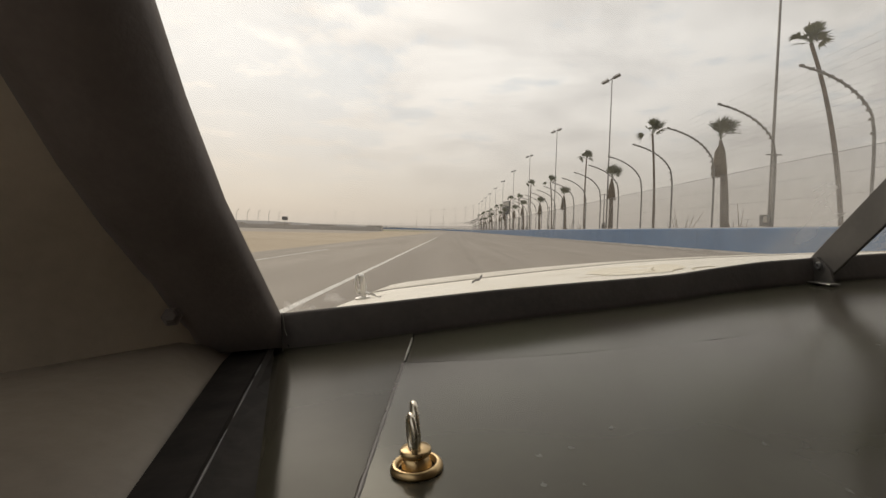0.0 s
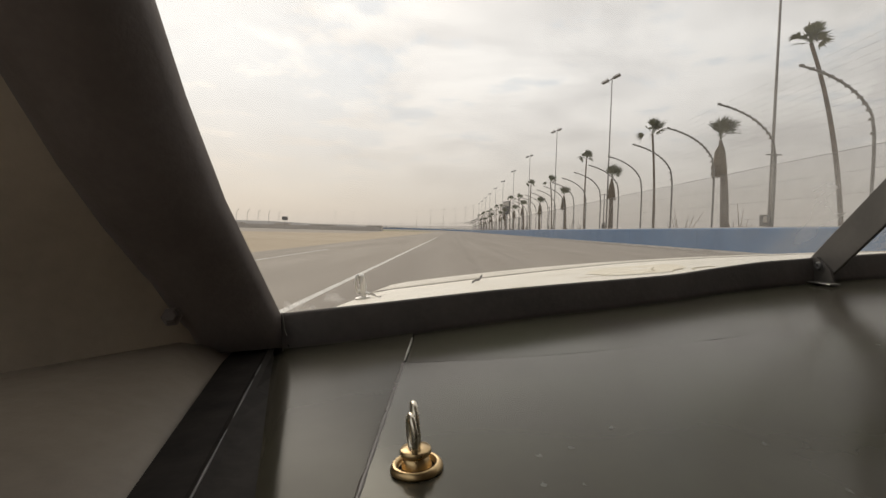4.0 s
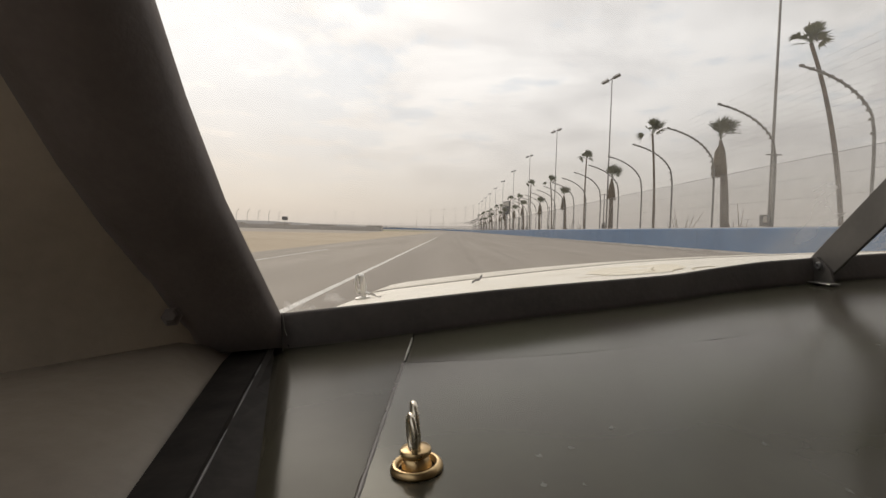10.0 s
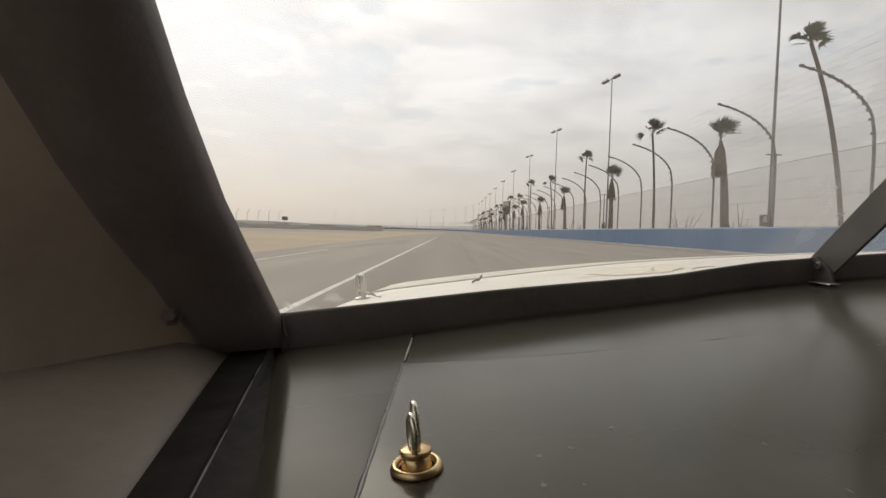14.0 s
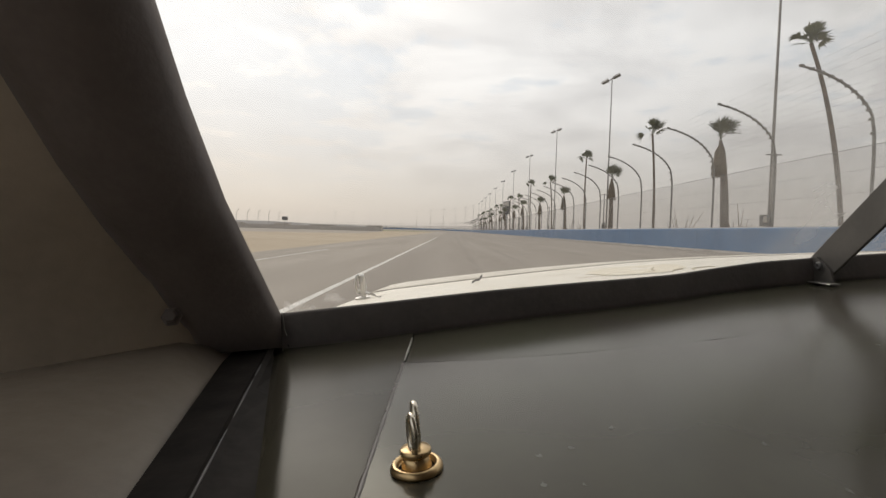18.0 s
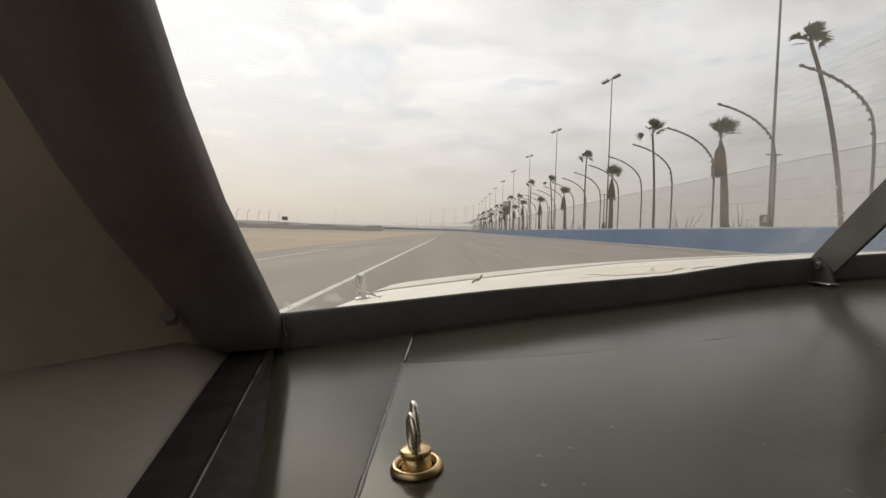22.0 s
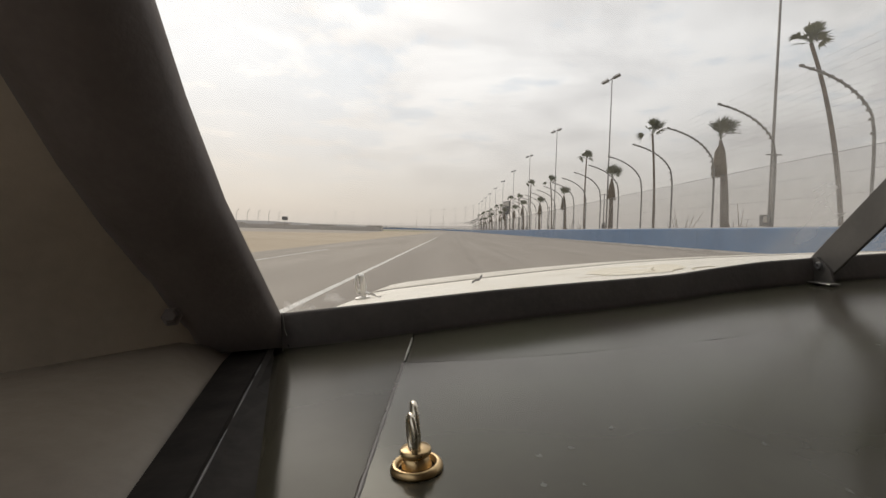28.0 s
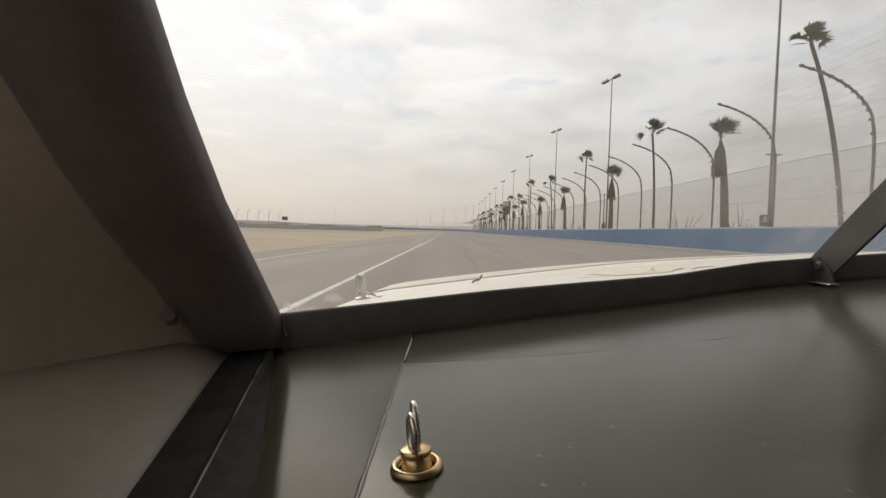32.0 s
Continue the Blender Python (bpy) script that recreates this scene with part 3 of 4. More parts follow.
def dash_z(x, y):
    """The near part of the sheet sags a little away from the driver."""
    # the sag is put in to darken the reflection towards the right
    u = min(max((x - 0.04) - 0.6 * (y - 0.25), 0.0), 0.20) * min(max((0.50 - y) / 0.25, 0.0), 1.0)
    return DASH + 0.0004 - 0.42 * u * u


sheet_rows = []
for k in range(29):
    row = []
    for i in range(57):
        x = -0.0522 + 1.3922 * (i / 56) ** 1.5
        y = 0.05 + (edge_y(x) - 0.05) * k / 28
        row.append((x, y, dash_z(x, y)))
    sheet_rows.append(row)
carpart("dash_sheet", loft(sheet_rows, closed=False), M_DASH, dashboard, "satin black sheet metal with pale scuffs", True)
carpart("sheet_edge", tube([(x, edge_y(x) + 0.0008, DASH - 0.0001) for x in (-0.05 + 1.38 * (k / 40) for k in range(41))], [0.0007 - 0.0005 * min(k / 12, 1) for k in range(41)], 5), M_STRIP, dashboard, "raw dark edge of the upper sheet")
back_sheet = prism([(-0.0522, 0.4530), (0.02, 0.4480), (0.1, 0.4485), (0.17, 0.4575), (0.24, 0.4635), (0.337, 0.4905), (0.9, 0.5025), (1.34, 0.4225), (1.37, 0.53), (1.10, 0.655), (0.90, 0.742), (0.75, 0.769), (0.635, 0.773), (0.553, 0.764),
                             (0.40, 0.729), (0.308, 0.692), (0.23, 0.667), (0.15, 0.651), (0.032, 0.617), (-0.0522, 0.585)], DASH - 0.004, DASH - 0.0012, 0.0005)
for v in back_sheet.verts:
    v.co.z -= 0.005 * max(v.co.y - 0.445, 0)
carpart("dash_sheet", back_sheet, M_DASH, dashboard)
dash_front = carpart("dash_front", box(0.6, 0.04, DASH - 0.16, 1.5, 0.012, 0.32, bevel=0.004), M_STRIP, dashboard, "black front panel of the dashboard")

# upstanding lip at the foot of the windshield


LIP = [(-0.202, -0.0849), (-0.137, -0.0837), (-0.02, -0.0843), (0.07, -0.0853), (0.15, -0.0866), (0.233, -0.0879), (0.325, -0.0900), (0.40, -0.0884),
       (0.482, -0.0867), (0.56, -0.0874), (0.663, -0.0886), (1.41, -0.088)]


def lip_z(x):
    for (xa, za), (xb, zb) in zip(LIP, LIP[1:]):
        if x <= xb:
            return za + (zb - za) * (x - xa) / (xb - xa)
    return LIP[-1][1]


secs = []
for i in range(61):
    x = -0.202 + 1.60 * i / 60
    y = base_y(x)
    z = lip_z(x)
    secs.append([(x, y - 0.002, DASH - 0.010), (x, y - 0.001, DASH + 0.004), (x, y + 0.001, z - 0.003), (x, y + 0.003, z), (x, y + 0.006, z - 0.002), (x, y + 0.006, DASH - 0.010)])
carpart("windshield_lip", loft(secs), M_LIP, car, "black upstanding trim at the foot of the windshield", True)

# left edge strip: bent angle with a worn ridge
def strip_row(y):
    xo, xr = -0.1732 - (y - 0.2368) * 0.2906, -0.136 - (y - 0.2328) * 0.2535
    w = roll_width(y)
    xi, zi = left_x(y) - w / 2 + 0.001, DASH - 0.29 * w - 0.0006
    return [(xo - 0.004, y, DASH - 0.012), (xo, y, DASH), (xr - 0.005, y, DASH + 0.0005), (xr, y, DASH + 0.0035), (xr + 0.005, y, DASH + 0.0005), (xi, y, zi), (xi, y, DASH - 0.014)]


# dark inner face stands in for the pillar's reflection in the dash
strip = carpart("edge_strip", loft([strip_row(y) for y in (0.10, 0.16, 0.22, 0.28, 0.34, 0.40, 0.46, 0.52, 0.58)]), M_STRIP, car, "scuffed black metal angle with a dark face for the pillar's reflection")
for a, b in ((0.19, 0.31), (0.33, 0.42), (0.43, 0.472)):
    carpart("worn_edge", tube([Vector(strip_row(y)[3]) + Vector((0, 0, -0.0006)) for y in (a, (a + b) / 2, b)], [0.0006, 0.0011, 0.0006], 6), M_WORN, strip, "bare worn metal ridge")

# panels added under the pillar's foot, to stop light leaks at the front corner
carpart("corner_panel", box(-0.33, 0.592, -0.37, 0.36, 0.012, 0.46), M_STRIP, car, "black sheet added to stop light at the front corner")
carpart("corner_panel", box(-0.20, 0.565, DASH - 0.016, 0.20, 0.06, 0.012), M_STRIP, car, "black sheet added to stop light at the front corner")

carpart("corner_block", box(-0.209, 0.572, DASH - 0.006, 0.03, 0.05, 0.020), M_STRIP, car, "black filler block at the corner")

# side shelf and inner wall left of the pillar
def shelf_row(a, b, za, zb, crown):
    row = []
    for k in range(9):
        u = 0.93 * k / 8
        row.append((*mixed(a, b, u), za + (zb - za) * k / 8 + 4 * crown * k / 8 * (1 - k / 8)))
    return row + [(*b, zb - 0.006), (*b, zb - 0.03), (*a, za - 0.02)]


SHELF = [((-0.11, 0.03), (-0.425, 0.03), -0.080, 0.017), ((-0.135, 0.19), (-0.414, 0.288), -0.080, 0.017), ((-0.160, 0.25), (-0.378, 0.345), -0.085, 0.015),
         ((-0.185, 0.31), (-0.342, 0.402), -0.090, 0.012), ((-0.230, 0.44), (-0.288, 0.488), -0.0975, 0.006), ((-0.245, 0.57), (-0.262, 0.575), -0.13, 0.001)]
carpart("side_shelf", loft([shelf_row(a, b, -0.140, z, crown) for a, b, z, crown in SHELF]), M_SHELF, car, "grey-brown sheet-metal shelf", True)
WALL_EDGE = [(-0.268, 0.56, -0.16), (-0.286, 0.53, -0.085), (-0.286, 0.48, -0.030), (-0.285, 0.42, 0.025), (-0.286, 0.38, 0.073), (-0.286, 0.34, 0.130), (-0.28, 0.26, 0.25), (-0.27, 0.15, 0.37)]
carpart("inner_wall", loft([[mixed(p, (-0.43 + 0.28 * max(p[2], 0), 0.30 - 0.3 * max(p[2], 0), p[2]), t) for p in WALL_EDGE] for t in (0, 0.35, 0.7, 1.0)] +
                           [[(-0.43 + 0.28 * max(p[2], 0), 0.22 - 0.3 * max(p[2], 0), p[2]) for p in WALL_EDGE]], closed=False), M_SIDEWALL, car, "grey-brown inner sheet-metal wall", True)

# padded pillar bar
INNER = [(-0.200, 0.552, -0.125), (-0.201, 0.548, -0.085), (-0.2025, 0.492, -0.019), (-0.2075, 0.450, 0.040), (-0.2095, 0.400, 0.123), (-0.205, 0.360, 0.182), (-0.20, 0.27, 0.30), (-0.19, 0.16, 0.41)]
OUTER = [(-0.299, 0.540, -0.125), (-0.299, 0.522, -0.092), (-0.299, 0.470, -0.034), (-0.298, 0.410, 0.022), (-0.299, 0.37, 0.070), (-0.299, 0.33, 0.126), (-0.295, 0.25, 0.25), (-0.285, 0.14, 0.37)]
rows = []
for a, b in zip(INNER, OUTER):
    a, b = Vector(a), Vector(b)
    mid = (a + b) / 2
    away = mid.normalized()
    row = []
    for k in range(9):
        t = k / 8
        row.append(a.lerp(b, t) - away * 0.030 * math.sin(math.pi * t) ** 0.7)
    for k in range(7, 0, -1):
        t = k / 8
        row.append(a.lerp(b, t) + away * 0.035 * math.sin(math.pi * t) ** 0.7)
    rows.append(row)
pillar = carpart("pillar", loft(rows), M_PAD, car, "thick black padded windshield pillar bar", True)
nut = lathe([(0.0098, 0), (0.0098, 0.005), (0.0068, 0.006), (0.0066, 0.012), (0.005, 0.013)], 6)
nut.transform(Matrix.Translation((-0.292, 0.490, -0.072)) @ pose(0, 0, 0, 75, 0, 20))
carpart("pillar_bolt", nut, M_PAD, pillar, "dull dark bolt")

# centre brace
def slab(a, b, w, th, up=(0, 0, 1)):
    """A flat bar from a to b, w deep in the plane of up, th thick."""
    a, b = Vector(a), Vector(b)
    d = (b - a).normalized()
    n = d.cross(Vector((1, 0, 0))).normalized()
    x = Vector((1, 0, 0))
    bm = loft([[p + n * su * w / 2 + x * sv * th / 2 for su, sv in ((-1, -1), (1, -1), (1, 1), (-1, 1))] for p in (a, b)])
    bmesh.ops.bevel(bm, geom=bm.edges[:], offset=0.0012, segments=2, affect="EDGES", profile=0.5)
    return bm


brace = carpart("windshield_brace", slab((0.572, 0.780, -0.118), (0.572, 0.330, 0.250), 0.046, 0.005), M_BRACE, car, "dark grey flat steel windshield brace")
foot = carpart("foot_bracket", box(0.5605, 0.742, DASH + 0.0008, 0.015, 0.048, 0.0026, bevel=0.0008), M_BRACE, brace, "bent foot bracket")
carpart("foot_tab", loft([[(0.5662, y, z) for y, z in ((0.778, -0.124), (0.730, -0.124), (0.735, -0.104), (0.760, -0.086), (0.780, -0.092))],
                          [(0.5690, y, z) for y, z in ((0.778, -0.124), (0.730, -0.124), (0.735, -0.104), (0.760, -0.086), (0.780, -0.092))]]), M_BRACE, brace, "upright tab of the bracket")
# bright wire stands in for the shine along the bracket's edge
carpart("foot_edge", tube([(0.5532, 0.719, DASH + 0.0014), (0.5530, 0.740, DASH + 0.0016), (0.5532, 0.764, DASH + 0.0014)], [0.0008, 0.0011, 0.0006], 6), M_CHROME, foot, "bright strip for the shine on the edge")
bolt = lathe([(0.0066, 0), (0.0066, 0.0025), (0.0052, 0.0044), (0.0030, 0.0046), (0.0028, 0.0024), (0.001, 0.0023)], 20)
bolt.transform(Matrix.Translation((0.5662, 0.755, -0.099)) @ pose(0, 0, 0, 0, -90, 0))
carpart("brace_bolt", bolt, M_LAMPHEAD, brace, "dull steel bolt head")

# windshield and its upper frame
def roof_pt(x):
    u = (x - 0.6) / 0.8
    return (x * 0.94 + 0.036, 0.19 + 0.10 * (1 - u * u), 0.415 + 0.02 * (1 - u * u))


glass_rows = []
for i in range(19):
    x = -0.32 + 1.72 * i / 18
    b = Vector((x, base_y(x) + 0.010, lip_z(x) - 0.004))
    glass_rows.append([b.lerp(Vector(roof_pt(x)), k / 6) for k in range(7)])
glass = carpart("windshield", loft(glass_rows, closed=False), M_GLASS, car, "dusty clear plastic windshield, its film also standing in for haze", True)
glass.visible_shadow = False
carpart("roof", loft([[roof_pt(-0.2 + 1.6 * i / 12) for i in range(13)], [(-0.15 + 1.5 * i / 12, -0.5, 0.46) for i in range(13)], [(-0.10 + 1.4 * i / 12, -1.05, 0.43) for i in range(13)]], closed=False), M_PANEL, car, "plain inner side of the roof")
carpart("roof_rail", tube([(-0.19, 0.16, 0.41), (-0.16, -0.5, 0.45), (-0.12, -1.05, 0.42)], 0.03, 10), M_PAD, car)
carpart("right_pillar", tube([(1.40, 0.552, -0.125), (1.40, 0.36, 0.18), (1.37, 0.19, 0.41)], 0.035, 10), M_PAD, car)
carpart("roof_skin", loft([[Vector(roof_pt(-0.2 + 1.6 * i / 12)) + Vector((0, 0, 0.012)) for i in range(13)], [(-0.17 + 1.54 * i / 12, -0.5, 0.475) for i in range(13)], [(-0.12 + 1.44 * i / 12, -1.07, 0.445) for i in range(13)]], closed=False), M_HOOD, car, "white painted roof skin", True)
rear = carpart("rear_window", loft([[(-0.10 + 1.4 * i / 8, -1.09, 0.43) for i in range(9)], [(-0.2 + 1.6 * i / 8, -1.75, -0.15) for i in range(9)]], closed=False), M_GLASS, car, "clear rear window")
rear.visible_shadow = False
for right in (False, True):
    carpart("rear_pillar", loft([[(1.2 - x if right else x, y, z) for x, y, z in row] for row in
                                 ([(-0.12, -1.0, 0.44), (-0.09, -1.1, 0.43), (-0.10, -1.1, 0.42), (-0.13, -1.0, 0.43)],
                                  [(-0.40, -1.05, -0.10), (-0.36, -1.80, -0.15), (-0.38, -1.80, -0.16), (-0.41, -1.05, -0.11)])]), M_HOOD, car, "white painted rear pillar")
# unseen panel, added to cut the light entering from the right
carpart("right_light_blocker", loft([[(1.405, 0.50, -0.60), (1.415, 0.50, -0.60), (1.415, -1.06, -0.60), (1.405, -1.06, -0.60)],
                                    [(1.405, 0.50, -0.09), (1.415, 0.50, -0.09), (1.415, -1.06, -0.09), (1.405, -1.06, -0.09)],
                                    [(1.345, 0.20, 0.41), (1.355, 0.20, 0.41), (1.325, -1.05, 0.43), (1.315, -1.05, 0.43)]]), M_PANEL, car, "unseen plain panel added to block light from the right")
# out of view, built up to the roof to block light from behind
carpart("bulkhead", box(0.6, -1.08, -0.17, 1.6, 0.02, 1.18), M_PANEL, car, "unseen sheet-metal bulkhead behind the cockpit, raised to block rear light")
carpart("cockpit_floor", box(0.6, -0.2, -0.78, 1.6, 1.9, 0.02), M_PANEL, car)

# hood: thin crowned sheet, open seam near its front, rolled left edge
def hood_z(x, y):
    u = (x - 0.6) / 0.8
    return -0.119 - 0.070 * (y - 0.78) + 0.018 * (1 - u * u) * min(max((y - 0.7) / 0.5, 0), 1)


def hood_sheet(y0, y1, steps, lift=0.0, x0=-0.216, x1=1.416):
    rows = []
    for j in range(steps + 1):
        t = j / steps
        row = []
        for i in range(33):
            x = x0 + (x1 - x0) * i / 32
            ya = max(y0(x), 0)
            y = ya + (y1(x) - ya) * t
            edge = min(x - x0, x1 - x)
            drop = -0.003 * max(0, 1 - edge / 0.02) ** 2
            row.append((x, y, hood_z(x, y) + lift + drop))
        rows.append(row)
    return loft(rows, closed=False)


def seam_y(x):
    return 1.24 + 0.55 * (min(max(x + 0.2, 0), 0.8)) ** 1.2 - (max(x - 0.6, 0)) ** 2 * 0.6


def thicken(ob, th):
    sol = ob.modifiers.new("thickness", "SOLIDIFY")
    sol.thickness = th
    sol.offset = -1
    return ob


hood = thicken(carpart("hood", hood_sheet(lambda x: base_y(x) + 0.02, lambda x: seam_y(x) - 0.004, 10), M_HOOD, car, "dusty white painted hood", True), 0.003)
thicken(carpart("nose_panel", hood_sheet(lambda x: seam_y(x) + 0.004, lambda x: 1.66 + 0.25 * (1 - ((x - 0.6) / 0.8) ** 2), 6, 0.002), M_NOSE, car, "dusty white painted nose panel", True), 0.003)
carpart("hood_seam", tube([(x, seam_y(x), hood_z(x, seam_y(x)) - 0.003) for x in (-0.2 + 1.6 * i / 30 for i in range(31))], 0.005, 6), M_HOODEDGE, hood, "dusty seam across the hood")
# hood pin: post, spring clip and lanyard loop
PIN = Vector((-0.192, 1.00, hood_z(-0.192, 1.00)))
pin_base = lathe([(0.016, -0.006), (0.016, 0.002), (0.013, 0.003)], 20)
pin_base.transform(Matrix.Translation(PIN))
hood_pin = carpart("hood_pin", pin_base, M_CHROME, hood, "steel hood pin with a clip")
post = lathe([(0.0048, 0), (0.0048, 0.046), (0.003, 0.050)], 14)
post.transform(Matrix.Translation(PIN + Vector((0.002, 0, 0))))
carpart("pin_post", post, M_CHROME, hood_pin)
for cx, cz, h in ((-0.008, 0.030, 0.019), (0.003, 0.025, 0.019)):
    carpart("pin_clip", tube([PIN + Vector((cx + 0.0035 * math.cos(a), 0.005 * math.cos(a), cz + h * math.sin(a))) for a in (2 * math.pi * k / 20 for k in range(21))], 0.0026, 6), M_CHROME, hood_pin, smooth=True)
carpart("pin_clip", tube([PIN + Vector((u, 0, 0.014 - u * 0.35)) for u in (-0.010, 0.004, 0.016, 0.026)], 0.0032, 6), M_CHROME, hood_pin)
carpart("lanyard", tube([PIN + Vector((0.012 + 0.03 * t, -0.02 * t, 0.006 + 0.004 * math.sin(6 * t))) for t in (k / 6 for k in range(7))], 0.0012, 5), M_HOODEDGE, hood_pin)
M_STAIN = mat("tan_stain", (0.72, 0.64, 0.50), (0.54, 0.46, 0.34), 60.0, 0.6, bscale=200, fine=0.4)
M_TAPE = mat("yellowed_tape", (0.87, 0.80, 0.65), (0.74, 0.66, 0.50), 30.0, 0.5, bscale=150, fine=0.4)
srng = random.Random(31)
tape_ring = []
for k in range(28):
    a = 2 * math.pi * k / 28
    q = 1 + srng.uniform(-0.06, 0.06)
    u, v = 0.115 * q * math.cos(a), 0.15 * q * math.sin(a)
    px, py = 0.43 + u + 0.25 * v, 1.15 + v
    tape_ring.append(Vector((px, py, hood_z(px, py) + 0.0012)))
carpart("tape_patch", mesh_of(tape_ring, [tuple(range(28))]), M_TAPE, hood, "yellowed tape patch on the white paint")
for pts in (((0.45, 1.00), (0.47, 1.04), (0.50, 1.06), (0.52, 1.12)), ((0.40, 1.03), (0.44, 1.06), (0.455, 1.12), (0.48, 1.16)), ((0.50, 1.01), (0.515, 1.05), (0.55, 1.07), (0.57, 1.06))):
    carpart("crease", tube([(px, py, hood_z(px, py) + 0.001) for px, py in pts], [0.0006, 0.0016, 0.0014, 0.0006], 5), M_STAIN, hood, "tan crease in the patch")
for sx, sy, sl, sw in ((0.30, 1.04, 0.05, 0.005), (0.12, 0.93, 0.03, 0.004), (0.66, 1.02, 0.05, 0.004), (0.24, 1.16, 0.10, 0.004), (0.36, 1.34, 0.16, 0.006), (0.62, 1.22, 0.12, 0.005), (0.05, 1.05, 0.07, 0.003), (0.80, 1.12, 0.10, 0.005)):
    ring = []
    for k in range(12):
        a = 2 * math.pi * k / 12
        q = srng.uniform(0.4, 1.15)
        px, py = sx + sl * q * math.cos(a), sy + sw * q * math.sin(a)
        ring.append((px, py, hood_z(px, py) + 0.0009))
    carpart("stain", mesh_of(ring, [tuple(range(12))]), M_STAIN, hood, "tan stain on the white paint")
Q = Vector((0.044, 1.16, hood_z(0.044, 1.16) + 0.002))
carpart("hood_clip", tube([Q, Q + Vector((0.008, 0.01, 0.004)), Q + Vector((0.017, 0.02, 0.002)), Q + Vector((0.026, 0.05, 0.010))], 0.0022, 6), M_LIP, hood, "small dark twisted wire clip")

# outer body and wheels
def flip(pts, right):
    return [(1.2 - x, y, z) for x, y, z in pts] if right else pts


def arch(y):
    return -0.74 + 0.36 * max(0.0, 1 - (min(abs(y - 1.25), abs(y + 1.45)) / 0.45) ** 2) ** 0.5


for right in (False, True):
    lift = 0.05 if right else 0.0
    ys = [1.95 - 0.10 * k for k in range(16)]
    carpart("fender", loft([flip([(-0.210, y, hood_z(-0.2, y) - 0.06 - 0.10 * max(y - 1.5, 0)), (-0.31, y, -0.225 - 0.12 * max(y - 1.4, 0)), (-0.39, y, -0.285 - 0.12 * max(y - 1.3, 0)), (-0.42, y, -0.38), (-0.42, y, arch(y))], right) for y in ys], closed=False),
            M_HOOD, car, "white painted fender", True)
    ys = [0.56 + 0.11 * k for k in range(11)]
    carpart("hood_skirt", loft([flip([(-0.209, y, hood_z(-0.2, y) - 0.006), (-0.209, y, hood_z(-0.2, y) - 0.075 - 0.10 * max(y - 1.5, 0))], right) for y in ys], closed=False), M_HOOD, car, "white painted inner fender edge")
    ys = [0.75 - 0.1 * k for k in range(37)]
    carpart("quarter_panel", loft([flip([(-0.405, y, -0.095 - 0.07 * min(max((-1.0 - y) / 0.4, 0), 1)), (-0.42, y, -0.22), (-0.425, y, -0.45), (-0.42, y, arch(y))], right) for y in ys], closed=False),
            M_HOOD, car, "white painted door and quarter panel", True)
carpart("rear_deck", box(0.6, -2.2, -0.165, 2.0, 1.4, 0.012, bevel=0.004), M_HOOD, car, "white painted rear deck")
carpart("tail_panel", box(0.6, -2.87, -0.42, 2.0, 0.02, 0.5, bevel=0.006), M_HOOD, car)
nose_rows = [[(-0.212 + 1.624 * i / 16, 1.66 + 0.25 * (1 - (i / 8 - 1) ** 2), -0.19) for i in range(17)]]
for x0, bulge, z in ((-0.38, 0.30, -0.30), (-0.42, 0.34, -0.42), (-0.42, 0.35, -0.66), (-0.41, 0.30, -0.80)):
    nose_rows.append([(x0 + (1.2 - 2 * x0) * i / 16, 1.95 + bulge * (1 - abs(i / 8 - 1) ** 2.6), z) for i in range(17)])
carpart("nose_cover", loft(nose_rows, closed=False), M_HOOD, car, "white nose cover", True)
for wx, wy in ((-0.27, 1.25), (1.50, 1.25), (-0.27, -1.45), (1.50, -1.45)):
    bm = lathe([(0.20, -0.12), (0.31, -0.13), (0.335, -0.09), (0.335, 0.09), (0.31, 0.13), (0.20, 0.12)], 28)
    bm.transform(Matrix.Translation((wx, wy, 0.335 + BANK * wx)) @ pose(0, 0, 0, 0, 90, 0))
    wheel = part("wheel", bm, M_TYRE, car, "black racing tyre", True)
    bm = lathe([(0.19, -0.125), (0.195, 0.125)], 20)
    bm.transform(Matrix.Translation((wx, wy, 0.335 + BANK * wx)) @ pose(0, 0, 0, 0, 90, 0))
    part("rim", bm, M_LAMPHEAD, wheel, "dark steel rim")

# ring bolt in the dash
RB = (-0.0262, 0.2475)
ring_bolt = thing("ring_bolt", "brass quick-release fastener with a double steel pull ring on the dashboard", "fastener", (CAR @ Vector((RB[0], RB[1], DASH))))


def rbpart(name, bm, material, label="", smooth=True):
    bm.transform(CAR @ Matrix.Translation((RB[0], RB[1], DASH)))
    return part(name, bm, material, ring_bolt, label, smooth)


rbpart("flange", lathe([(0.0137, 0.0004), (0.0140, 0.0014), (0.0137, 0.0028), (0.0128, 0.0040), (0.0117, 0.0045), (0.0107, 0.0041), (0.0101, 0.0030), (0.0099, 0.0008)], 48), M_BRASS, "raised brass flange ring")
rbpart("recess", lathe([(0.0100, 0.0004), (0.0100, 0.0009), (0.004, 0.0010)], 32), M_STRIP, "dark recess inside the flange")
rbpart("stud", lathe([(0.0082, 0.0006), (0.0080, 0.0030), (0.0071, 0.0050), (0.0068, 0.0084)], 32), M_BRASS)
rbpart("collar", lathe([(0.0066, 0.0080), (0.0078, 0.0084), (0.0083, 0.0092), (0.0083, 0.0108), (0.0079, 0.0115), (0.0040, 0.0117)], 40), M_BRASS, "round brass collar with a slot")
rbpart("slot", box(0.0002, 0, 0.0117, 0.0030, 0.0150, 0.0006, bevel=0.0002), M_STRIP, "dark slot across the collar", False)


